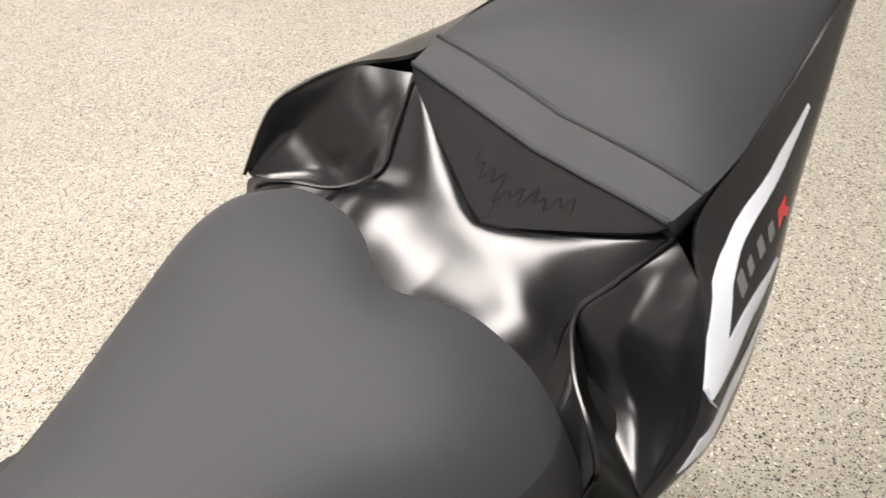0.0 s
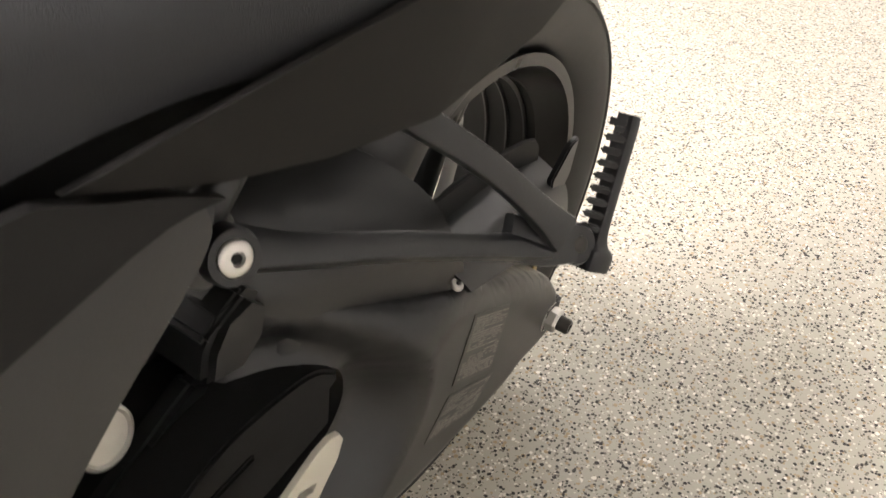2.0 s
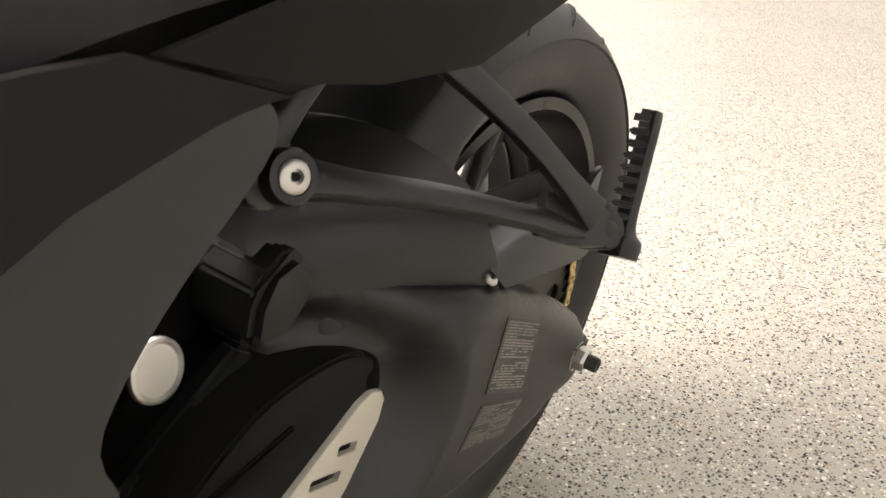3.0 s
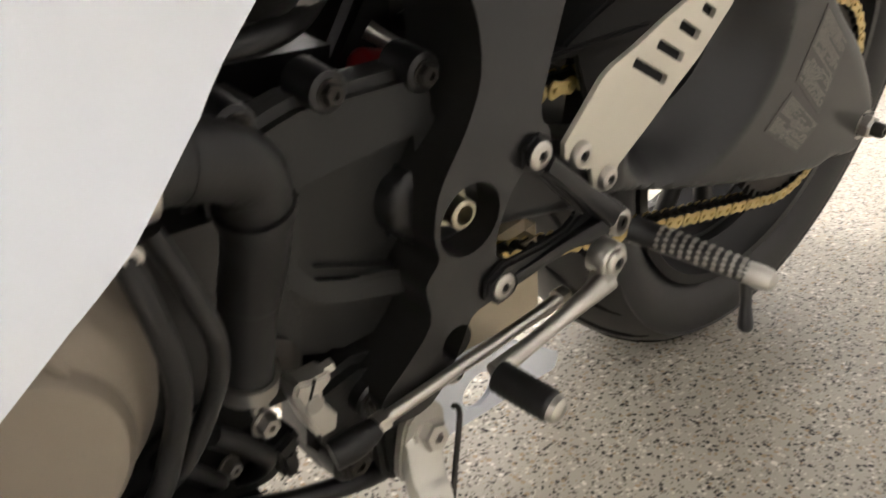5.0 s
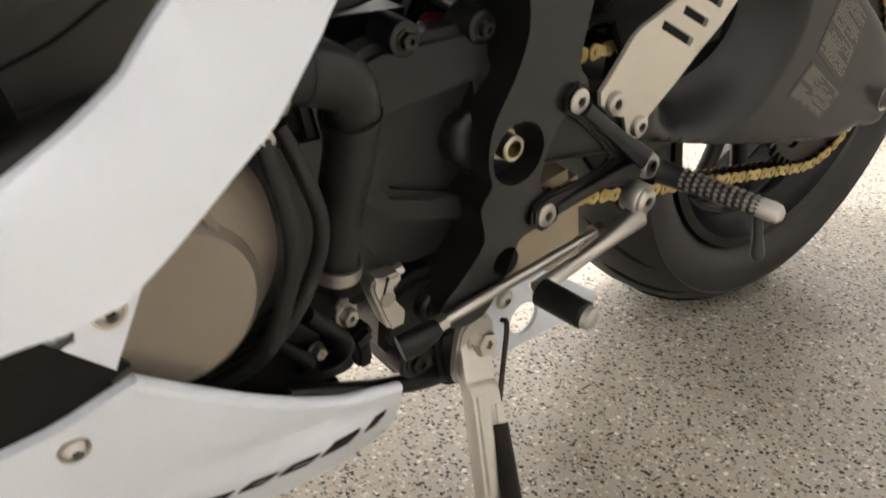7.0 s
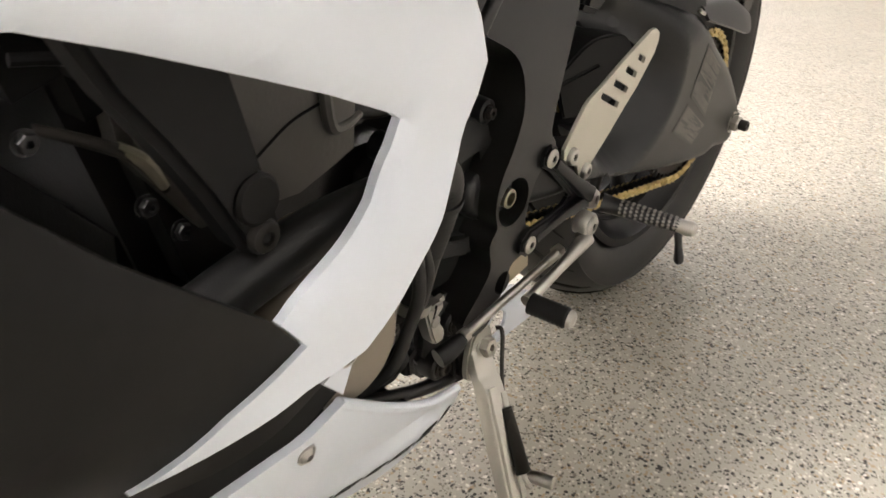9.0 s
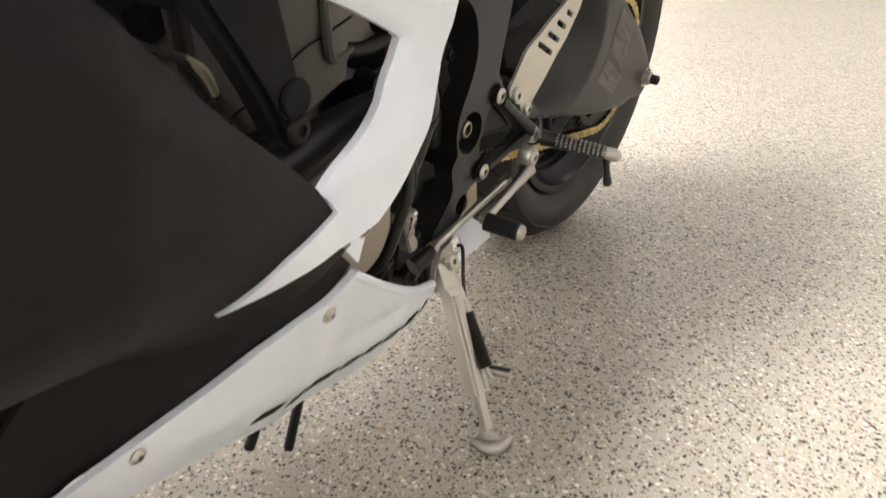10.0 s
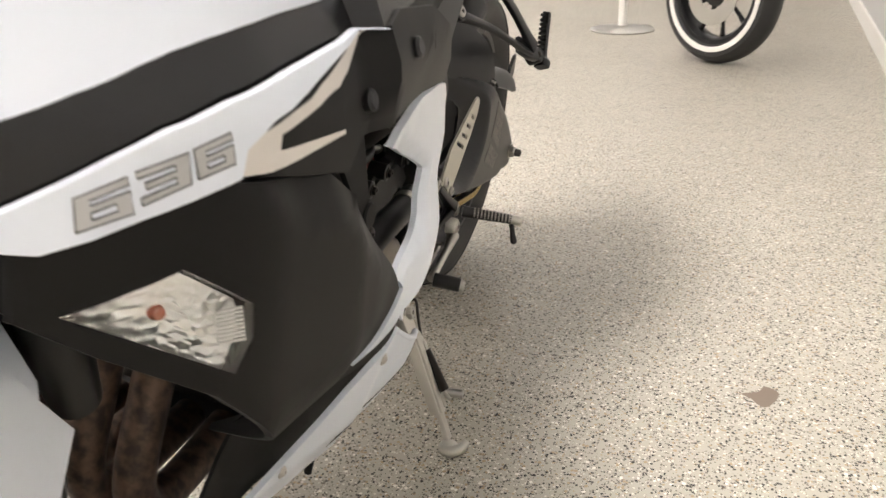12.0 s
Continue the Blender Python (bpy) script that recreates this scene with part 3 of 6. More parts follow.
def arm_depth(v, w):
    """The outer face: a rounded top edge that turns in towards the front lug, and a dished opening behind the heel guard."""
    taper = 0.075 * ease((-0.18 - v) / 0.15) * ease((w - 0.455) / 0.06)
    dish = 0.046 * (1 - ease(line_distance(v, w, ARM_OPENING) / 0.044)) * ease((v + 0.42) / 0.06)
    k = max(0.0, 1 - line_distance(v, w, ARM_TOP) / 0.024)
    k2 = max(0.0, 1 - line_distance(v, w, ARM_LOW) / 0.012)
    face = 0.150 - taper - dish - 0.016 * (1 - math.sqrt(1 - k * k)) - 0.008 * (1 - math.sqrt(1 - k2 * k2)) - 0.02 * ease((-0.45 - v) / 0.1)
    return max(face, 0.060)


SWING = ARM_TOP[:-1] + ARM_LOW[:-1] + ARM_OPENING[:-1]
swingarm = part("swingarm", sheet(SWING, arm_depth, 0.030, (), 0.005, 0.003), MATT, bike, "matt black cast swingarm")
part("top_face", sheet(smooth_line([(-0.330, 0.533), (-0.315, 0.542), (-0.282, 0.523), (-0.222, 0.501), (-0.167, 0.480), (-0.107, 0.439), (-0.045, 0.399), (-0.05, 0.38), (-0.11, 0.42), (-0.17, 0.455), (-0.24, 0.48), (-0.31, 0.505)]), lambda v, w: arm_depth(v, w) - 0.028, 0.04, (), 0.02, 0.004), MATT, swingarm)
part("right_arm", plate(smooth_line([(-0.60, 0.41), (-0.45, 0.45), (-0.315, 0.543), (-0.222, 0.502), (-0.107, 0.440), (0.012, 0.350), (0.020, 0.310), (-0.05, 0.286), (-0.338, 0.332), (-0.6, 0.36)]), -0.172, -0.135, (), 0.009), MATT, swingarm)
# added dark plate that stands for the shade above the arm
part("arm_gap_backing", plate(smooth_line([(-0.25, 0.50), (-0.20, 0.53), (-0.10, 0.525), (0.0, 0.50), (0.0, 0.45), (-0.1, 0.44), (-0.22, 0.46)]), 0.098, 0.102, (), 0.001), DEEP, swingarm)
part("chain_slider", block((0.052, 0.17, 0.006), pose(0.080, -0.430, 0.4455, 4, 0, 0), 0.002), DEEP, swingarm, "black chain slider")
part("cross_brace", block((0.20, 0.08, 0.08), pose(-0.02, -0.42, 0.40), 0.02), MATT, swingarm)
part("front_lug", join(plate([(-0.356, 0.508), (-0.350, 0.533), (-0.336, 0.552), (-0.312, 0.556), (-0.298, 0.540), (-0.304, 0.515), (-0.325, 0.498)], 0.022, 0.082, (), 0.006),
                       plate([(-0.350, 0.545), (-0.318, 0.560), (-0.312, 0.552), (-0.348, 0.536)], 0.030, 0.078, (), 0.003)), MATT, swingarm, "squared cast lug at the front of the arm")
part("front_strut", plate([(-0.350, 0.500), (-0.336, 0.488), (-0.350, 0.474), (-0.430, 0.440), (-0.500, 0.405), (-0.508, 0.415), (-0.440, 0.455), (-0.372, 0.490)], 0.050, 0.066, (), 0.004), MATT, swingarm)
# beam and web are near black for the shade inside the opening
part("inner_beam", join(plate(smooth_line([(-0.440, 0.442), (-0.412, 0.466), (-0.362, 0.484), (-0.300, 0.478), (-0.272, 0.462), (-0.268, 0.442), (-0.36, 0.437)]), 0.02, 0.103, (), 0.010), plate([(-0.428, 0.446), (-0.270, 0.446), (-0.272, 0.405), (-0.340, 0.395), (-0.405, 0.405)], 0.097, 0.103, (), 0.002)), DEEP, swingarm)
part("inner_web", plate([(-0.60, 0.37), (-0.52, 0.52), (-0.40, 0.545), (-0.34, 0.545), (-0.30, 0.50), (-0.26, 0.42), (-0.30, 0.36)], 0.000, 0.018, (), 0.004), DEEP, swingarm)
# screw in the top edge, and the axle nut
socket_bolt(swingarm, (0.139, -0.178, 0.492), (0.5, 0.1, 0.85), r=0.0055, high=0.003)
hex_nut(swingarm, (0.149, 0.0, 0.313), (1, 0, 0), 0.0125, 0.012, STEEL, "axle_nut", 0.6)
part("adjuster_block", block((0.012, 0.034, 0.030), pose(0.145, 0.004, 0.313, -8, 0, 0), 0.003), CAST, swingarm, "black chain adjuster block")
part("axle_end", turned([(0, 0.0078), (0.022, 0.0078), (0.024, 0.0065), (0.024, 0.004), (0.012, 0.004), (0.012, 0)], (0.149, 0.0, 0.313), (1, 0, 0), 16), DARKSTEEL, swingarm)

# frame with its pivot plate
FRAME_LINE = [(-0.498, 0.578), (-0.495, 0.55), (-0.500, 0.509), (-0.506, 0.476), (-0.511, 0.435), (-0.500, 0.420), (-0.503, 0.402), (-0.522, 0.396), (-0.535, 0.370), (-0.536, 0.345), (-0.524, 0.338), (-0.520, 0.318), (-0.536, 0.311),
              (-0.553, 0.305), (-0.564, 0.277), (-0.583, 0.250), (-0.612, 0.250), (-0.624, 0.271), (-0.606, 0.291), (-0.588, 0.315), (-0.594, 0.343), (-0.585, 0.358), (-0.590, 0.375), (-0.590, 0.396), (-0.584, 0.413),
              (-0.572, 0.436), (-0.564, 0.466), (-0.572, 0.500), (-0.590, 0.522), (-0.620, 0.538), (-0.660, 0.556), (-0.710, 0.578), (-0.80, 0.625), (-0.95, 0.70), (-1.05, 0.76), (-1.05, 0.86), (-0.9, 0.80), (-0.7, 0.72), (-0.55, 0.700), (-0.46, 0.692), (-0.385, 0.688), (-0.37, 0.672), (-0.385, 0.655), (-0.44, 0.625), (-0.478, 0.600)]
frame_part = part("frame", plate(smooth_line(FRAME_LINE, 3), 0.088, 0.150, [circle(-0.562, 0.378, 0.024, 24), circle(-0.564, 0.291, 0.0125, 16)], 0.006, lean=lambda v, w: -0.25 * max(0, w - 0.56)), FRAME, bike, "satin black aluminium frame spar and pivot plate")
part("pivot_recess", turned([(0, 0), (0, 0.030), (0.012, 0.030)], (0.116, -0.562, 0.378), (1, 0, 0), 28), FRAME, frame_part)
hex_nut(frame_part, (0.118, -0.566, 0.382), (1, 0, 0), 0.0145, 0.020, YELLOWZINC, "pivot_nut", 0.62)
part("pivot_tube", turned([(0, 0.0095), (0.030, 0.0095), (0.031, 0.0085), (0.031, 0.0065), (0.016, 0.006), (0.016, 0)], (0.118, -0.566, 0.382), (1, 0, 0), 18), YELLOWZINC, frame_part)
# unseen far-side plate, added to block light through the frame
part("right_plate", plate(FRAME_LINE, -0.174, -0.112, (), 0.006), FRAME, frame_part)

# heel guard
def square_slot(v, w, length, width, angle):
    """A slot outline with slightly rounded corners."""
    a, r, out = radians(angle), width * 0.22, []
    for sx, sy in ((1, 1), (-1, 1), (-1, -1), (1, -1)):
        first = math.atan2(sy, sx) - math.pi / 4
        for i in range(3):
            t = first + i * math.pi / 4
            x, y = sx * (length / 2 - r) + r * math.cos(t), sy * (width / 2 - r) + r * math.sin(t)
            out.append((v + x * math.cos(a) - y * math.sin(a), w + x * math.sin(a) + y * math.cos(a)))
    return out


GUARD = [(-0.489, 0.401), (-0.491, 0.411), (-0.463, 0.448), (-0.455, 0.4535), (-0.433, 0.463), (-0.405, 0.477), (-0.346, 0.502), (-0.335, 0.503), (-0.326, 0.498), (-0.323, 0.490), (-0.328, 0.476), (-0.357, 0.443), (-0.378, 0.426), (-0.402, 0.404), (-0.418, 0.391), (-0.430, 0.381), (-0.431, 0.368), (-0.437, 0.364), (-0.452, 0.367), (-0.460, 0.386), (-0.474, 0.390)]
guard = part("heel_guard", plate(GUARD, 0.1515, 0.1555, [square_slot(-0.4125, 0.443, 0.045, 0.0068, -26), square_slot(-0.3935, 0.4535, 0.036, 0.0068, -25), square_slot(-0.3755, 0.465, 0.028, 0.0068, -25), square_slot(-0.3565, 0.4755, 0.018, 0.0068, -26)], 0.0008), PLATE, bike, "pale anodised heel guard with four slots")
socket_bolt(guard, (0.156, -0.476, 0.401), r=0.0092)
socket_bolt(guard, (0.156, -0.443, 0.376), r=0.0085)

# rear set: bracket, foot peg, shift lever and linkage
BRACKET = [(-0.527, 0.416), (-0.517, 0.424), (-0.505, 0.419), (-0.498, 0.402), (-0.478, 0.386), (-0.455, 0.370), (-0.431, 0.358), (-0.416, 0.349), (-0.411, 0.334), (-0.424, 0.320), (-0.442, 0.324), (-0.482, 0.331), (-0.516, 0.327), (-0.521, 0.315), (-0.534, 0.310), (-0.547, 0.319), (-0.548, 0.332), (-0.534, 0.341), (-0.500, 0.343), (-0.476, 0.348), (-0.466, 0.355), (-0.478, 0.367), (-0.510, 0.394), (-0.525, 0.403)]
rearset = part("rear_set_bracket", plate(BRACKET, 0.1495, 0.1570, (), 0.0025), PLASTIC, bike, "black cast foot peg bracket")
part("web", bar([(0.1575, -0.506, 0.402), (0.160, -0.470, 0.374), (0.163, -0.440, 0.351)], [0.010, 0.012, 0.018], [0.004, 0.008, 0.014], (1, 0, 0.1), 3), PLASTIC, rearset)
part("web", bar([(0.1575, -0.524, 0.327), (0.159, -0.480, 0.338), (0.162, -0.445, 0.345)], [0.008, 0.009, 0.014], [0.003, 0.006, 0.012], (1, 0, 0.1), 3), PLASTIC, rearset)
socket_bolt(rearset, (0.1568, -0.515, 0.410), r=0.0092, high=0.0030)
socket_bolt(rearset, (0.1568, -0.534, 0.325), r=0.0092, high=0.0030)
socket_bolt(rearset, (0.162, -0.432, 0.343), (0.98, 0.1, 0.1), 0.011, 0.008)
peg_a, peg_b = Vector((0.176, -0.430, 0.342)), Vector((0.258, -0.409, 0.338))
peg = part("foot_peg", tube([peg_a, peg_a.lerp(peg_b, 0.15), peg_b], [0.0105, 0.0091, 0.0074], 14, 2), PLASTIC, rearset, "black knurled foot peg with a bare tip")
axis = (peg_b - peg_a).normalized()
knobs = []
for i in range(11):
    for k in range(7):
        a = radians(-70 + 28 * k + (14 if i % 2 else 0))
        c = peg_a + axis * (0.020 + 0.0056 * i)
        away = (math.cos(a) * Vector((0, 0, 1)) + math.sin(a) * axis.cross(Vector((0, 0, 1))).normalized())
        r = 0.0091 - 0.0018 * (0.02 + 0.0056 * i) / 0.085
        knobs.append(block((0.0032, 0.0032, 0.0022), Matrix.Translation(c + away * r) @ away.to_track_quat("Z", "Y").to_matrix().to_4x4(), 0.0007))
part("knurling", join(*knobs), WORN, peg, "worn bright knurl points")
part("peg_tip", turned([(-0.008, 0.0074), (0.004, 0.0081), (0.010, 0.007), (0.013, 0.0035), (0.0135, 0)], peg_b, axis, 16), ALU, peg, "bare aluminium tip")
part("feeler", tube([(0.254, -0.411, 0.332), (0.258, -0.412, 0.318), (0.262, -0.413, 0.304), (0.263, -0.413, 0.300)], [0.0045, 0.004, 0.0055, 0.004], 10, 3), PLASTIC, peg)
lever = part("shift_lever", join(turned([(0, 0), (0, 0.0135), (0.014, 0.0135), (0.016, 0.012), (0.016, 0)], (0.156, -0.437, 0.316), (1, 0, 0), 24), block((0.014, 0.020, 0.024), pose(0.166, -0.440, 0.303, -12, 0, 0), 0.003), tube([(0.170, -0.440, 0.302), (0.172, -0.495, 0.288), (0.172, -0.551, 0.274)], [0.009, 0.0058, 0.007], 12, 5)), ALU, bike, "bare aluminium shift lever")
socket_bolt(lever, (0.1715, -0.437, 0.316), r=0.0102, high=0.004)
grip = turned([(0, 0)] + [(0.0022 * i, 0.0105 + (0.0007 if i % 2 else 0)) for i in range(19)] + [(0.041, 0.0095)], (0.176, -0.551, 0.2745), (0.985, 0.165, -0.06), 18)
part("rubber_sleeve", grip, RUBBER, lever, "black ribbed rubber sleeve")
part("lever_tip", turned([(0.041, 0.0095), (0.045, 0.0088), (0.0475, 0.006), (0.048, 0)], (0.176, -0.551, 0.2745), (0.985, 0.165, -0.06), 18), ALU, lever)
rod = part("shift_rod", tube([(0.156, -0.478, 0.290), (0.157, -0.630, 0.267)], 0.0045, 10, 2), STEEL, bike, "zinc plated shift linkage rod")
part("thread", join(*[turned([(0, 0.0045), (0.001, 0.0055), (0.002, 0.0045)], Vector((0.156, -0.470, 0.291)).lerp(Vector((0.156, -0.49, 0.288)), i / 8), (0, -1, -0.15), 10) for i in range(9)]), STEEL, rod)
part("rod_nut", turned([(0, 0), (0, 0.0075), (0.008, 0.0075), (0.008, 0)], (0.155, -0.474, 0.2905), (0, 1, 0.15), 6), STEEL, rod, sharp=25)
part("rod_nut", turned([(0, 0), (0, 0.0070), (0.008, 0.0070), (0.008, 0)], (0.157, -0.627, 0.2675), (0, -1, -0.15), 6), STEEL, rod, sharp=25)
part("ball_joint_boot", tube([(0.157, -0.631, 0.266), (0.157, -0.639, 0.263), (0.155, -0.650, 0.258), (0.152, -0.662, 0.254)], [0.0055, 0.0082, 0.0098, 0.0095], 16, 4), RUBBER, rod, "black rubber boot")
arm = part("shift_arm", join(plate([(-0.688, 0.323), (-0.681, 0.3205), (-0.6665, 0.3215), (-0.6655, 0.3145), (-0.6715, 0.3095), (-0.6700, 0.3000), (-0.6610, 0.2880), (-0.6615, 0.2775), (-0.6735, 0.2765), (-0.6795, 0.2880), (-0.6855, 0.3030), (-0.6900, 0.3150)], 0.141, 0.157, (), 0.0022),
                             turned([(-0.004, 0.0), (-0.004, 0.0042), (0.006, 0.0042), (0.0065, 0.0035), (0.0065, 0)], (0.149, -0.667, 0.318), (0.1, 1, 0.25), 6)), ALU, bike, "bare aluminium shift shaft arm")
part("shaft_end", turned([(0, 0.0058), (0.0095, 0.0058), (0.010, 0.0052), (0.010, 0)], (0.1485, -0.6775, 0.3045), (1, 0, 0), 18), WORN, arm, "splined shaft end")
# dark strip for the shade in the clamp's slot
part("slit", block((0.002, 0.0016, 0.013), pose(0.1568, -0.679, 0.3150, -16, 0, 0), 0.0003), DEEP, arm)

# side stand
def along_leg(f, out=0.0, side=0.0):
    """A point on the stand's axis, f of the way from its pivot to the floor, shifted outwards and to the rear."""
    p = Vector((0.146, -0.587, 0.232)).lerp(Vector((0.250, -0.624, 0.046)), f)
    return p + Vector((0.87, 0, 0.49)) * out + Vector((0, 0.98, 0.15)) * side


LEG_FACE = (0.87, -0.12, 0.49)
stand = part("side_stand", join(bar([along_leg(0.0, -0.004), along_leg(0.16, -0.003), along_leg(0.22), along_leg(0.45), along_leg(0.76)], [0.027, 0.027, 0.0265, 0.0265, 0.024], [0.012, 0.013, 0.019, 0.020, 0.018], LEG_FACE, 3),
                                bar([along_leg(0.20, 0.010, -0.0065), along_leg(0.45, 0.011, -0.0065), along_leg(0.755, 0.010, -0.0055)], [0.010, 0.0105, 0.010], [0.005, 0.006, 0.005], LEG_FACE, 3),
                                bar([along_leg(0.26, 0.009, 0.0085), along_leg(0.45, 0.010, 0.0085), along_leg(0.755, 0.009, 0.0075)], [0.007, 0.0075, 0.007], [0.005, 0.005, 0.005], LEG_FACE, 3)), STANDALU, bike, "bare aluminium side stand folded out to the floor")
part("lower_leg", bar([along_leg(0.74, -0.001, 0.004), along_leg(0.86, 0.0, 0.003), along_leg(0.97, 0.0, 0.002)], [0.014, 0.012, 0.013], [0.010, 0.009, 0.010], LEG_FACE, 3), STANDALU, stand)
foot = Vector((0.252, -0.626, 0.040))
part("foot_pad", join(turned([(-0.005, 0), (-0.005, 0.0145), (0.001, 0.0160), (0.005, 0.0135), (0.006, 0)], foot, (0.136, 0, 0.99), 24),
                      tube([foot + Vector((-0.012, -0.012, 0.004)), foot + Vector((0.004, -0.012, 0.002)), foot + Vector((0.018, -0.004, 0.006)), foot + Vector((0.025, 0.006, 0.017))], [0.006, 0.0085, 0.0085, 0.005], 12, 5)), STANDALU, stand, "hooked aluminium foot pad")
part("clevis", plate(smooth_line([(-0.600, 0.235), (-0.560, 0.237), (-0.558, 0.20), (-0.575, 0.17), (-0.600, 0.18)]), 0.118, 0.128, (), 0.003), CAST, stand)
hex_nut(stand, (0.150, -0.583, 0.226), (0.96, 0, 0.25), 0.0105, 0.010, STEEL, "pivot_bolt", 0.4)
part("stop_peg", turned([(0, 0), (0, 0.007), (0.046, 0.007), (0.047, 0.006), (0.047, 0)], (0.208, -0.598, 0.112), (0.97, 0.16, 0.10), 14), STEEL, stand, "steel stand peg")
part("spring_hook", tube([(0.148, -0.560, 0.236), (0.156, -0.562, 0.236), (0.168, -0.574, 0.205), (0.186, -0.592, 0.176)], 0.0022, 8, 5), DARKSTEEL, stand)
s0, s1 = Vector((0.188, -0.593, 0.176)), Vector((0.228, -0.607, 0.126))
ax = (s1 - s0).normalized()
sx = ax.orthogonal().normalized()
sy = ax.cross(sx)
coil = [s0 + (s1 - s0) * (i / 330) + 0.0072 * (math.cos(i * 2 * math.pi / 11) * sx + math.sin(i * 2 * math.pi / 11) * sy) for i in range(331)]
part("spring", join(tube(coil, 0.0011, 5, 1, smoothed=False), tube([s0, s1], 0.0066, 10, 2)), DARKSTEEL, stand, "dark coil spring")
part("spring_end", tube([s1, s1 + ax * 0.008, (0.238, -0.606, 0.112)], 0.0026, 8, 4), STEEL, stand)

# engine
engine = part("engine", block((0.26, 0.34, 0.21), pose(-0.01, -0.79, 0.345, 0, 0, 0), 0.04), CAST, bike, "black engine with a bronze-grey side cover")
part("gearbox", block((0.20, 0.20, 0.22), pose(-0.02, -0.66, 0.35), 0.03), CAST, engine)
part("cylinder_block", block((0.25, 0.16, 0.24), pose(-0.02, -0.85, 0.50, 18, 0, 0), 0.02), CAST, engine, "black cast cylinder block")
# near black in place of the shade high in the engine bay
part("cylinder_head", block((0.30, 0.20, 0.14), pose(-0.01, -0.90, 0.63, 18, 0, 0), 0.03), DEEP, engine)
COVER_LINE = [(-0.715, 0.436), (-0.700, 0.446), (-0.685, 0.450), (-0.671, 0.455), (-0.657, 0.459), (-0.636, 0.460), (-0.609, 0.462), (-0.587, 0.463), (-0.570, 0.458)]
part("sprocket_cover", plate(COVER_LINE + [(-0.568, 0.40), (-0.570, 0.33), (-0.584, 0.288), (-0.626, 0.285), (-0.669, 0.300), (-0.70, 0.33), (-0.72, 0.39)], 0.085, 0.113, (), 0.008), COVERPLASTIC, engine, "dark grey plastic sprocket cover")
part("cover_face", plate(COVER_LINE + [(-0.568, 0.434), (-0.566, 0.40), (-0.568, 0.34), (-0.582, 0.320), (-0.631, 0.330), (-0.656, 0.338), (-0.672, 0.352), (-0.690, 0.375), (-0.708, 0.405)], 0.100, 0.127,
                         [[(-0.669, 0.398), (-0.667, 0.406), (-0.660, 0.411), (-0.638, 0.416), (-0.614, 0.421), (-0.576, 0.428), (-0.574, 0.40), (-0.578, 0.340), (-0.620, 0.352), (-0.649, 0.361), (-0.660, 0.374), (-0.666, 0.386)]], 0.0055, lean=lambda v, w: -0.30 * max(0.0, w - 0.428) - 0.06 * max(0.0, -0.60 - v)), COVERPLASTIC, engine, "raised rim of the cover round a sunk panel")
for k in range(6):
    part("cast_mark", block((0.002, 0.0035, 0.0045), pose(0.1135, -0.590 - 0.0005 * k, 0.405 - 0.0085 * k), 0.0006), PLASTIC, engine)
stator = part("stator_cover", turned([(0, 0.066), (0.03, 0.064), (0.045, 0.058), (0.052, 0.046), (0.0535, 0)], (0.154, -0.836, 0.400), (1, 0, 0.02), 48), COVER, engine, "bronze-grey round engine side cover")
part("stator_boss", turned([(0, 0.046), (0.006, 0.044), (0.010, 0.039), (0.0105, 0)], (0.2015, -0.836, 0.386), (1, 0, 0.02), 40), COVER, stator)
# near black, not frame paint: the bay's shade is in the colour
part("hanger_plate", plate([(-1.012, 0.640), (-0.935, 0.640), (-0.916, 0.587), (-0.905, 0.554), (-0.890, 0.507), (-0.884, 0.486), (-0.897, 0.472), (-0.913, 0.484), (-0.936, 0.523), (-0.959, 0.557), (-0.982, 0.587)], 0.17, 0.20, (), 0.006), DEEP, frame_part)
socket_bolt(frame_part, (0.200, -0.903, 0.493), r=0.0105, high=0.006, material=DARKSTEEL)

# hoses
hose = part("coolant_hose", tube([(0.170, -0.960, 0.425), (0.182, -0.915, 0.452), (0.193, -0.855, 0.474), (0.198, -0.800, 0.482), (0.196, -0.762, 0.484), (0.192, -0.732, 0.470), (0.184, -0.724, 0.436), (0.174, -0.724, 0.395), (0.164, -0.722, 0.345)], [0.018, 0.018, 0.017, 0.0155, 0.0155, 0.0152, 0.0140, 0.0136, 0.0132], 20, 8), RUBBER, bike, "black rubber coolant hose")
ribs = spline([(0.198, -0.800, 0.482), (0.196, -0.762, 0.484), (0.192, -0.732, 0.470), (0.184, -0.724, 0.436), (0.174, -0.724, 0.395), (0.164, -0.722, 0.345)], 14)[14:-16]
part("ribbing", tube(ribs, [0.0160 - 0.0022 * i / len(ribs) + (0.0005 if i % 2 else -0.0001) for i in range(len(ribs))], 20, 1, smoothed=False), RUBBER, hose, "ribbed middle of the hose")
part("hose_clamp", turned([(-0.006, 0.0172), (0.006, 0.0172), (0.006, 0.0150), (-0.006, 0.0150)], (0.198, -0.782, 0.483), (0, 1, 0.05), 28, True), STEEL, hose, "steel worm clamp")
part("hose_clamp", turned([(-0.005, 0.0160), (0.005, 0.0160), (0.005, 0.0140), (-0.005, 0.0140)], (0.165, -0.722, 0.350), (0.2, 0, 1), 28, True), STEEL, hose, "steel worm clamp")
part("hose_ring", turned([(-0.003, 0.0150), (-0.003, 0.0170), (0.003, 0.0170), (0.003, 0.0150)], (0.188, -0.7265, 0.452), (0.25, -0.25, 1), 24, True), RUBBER, hose)
dome_screw(hose, (0.212, -0.788, 0.461), (1, 0, 0.1), 0.0040)
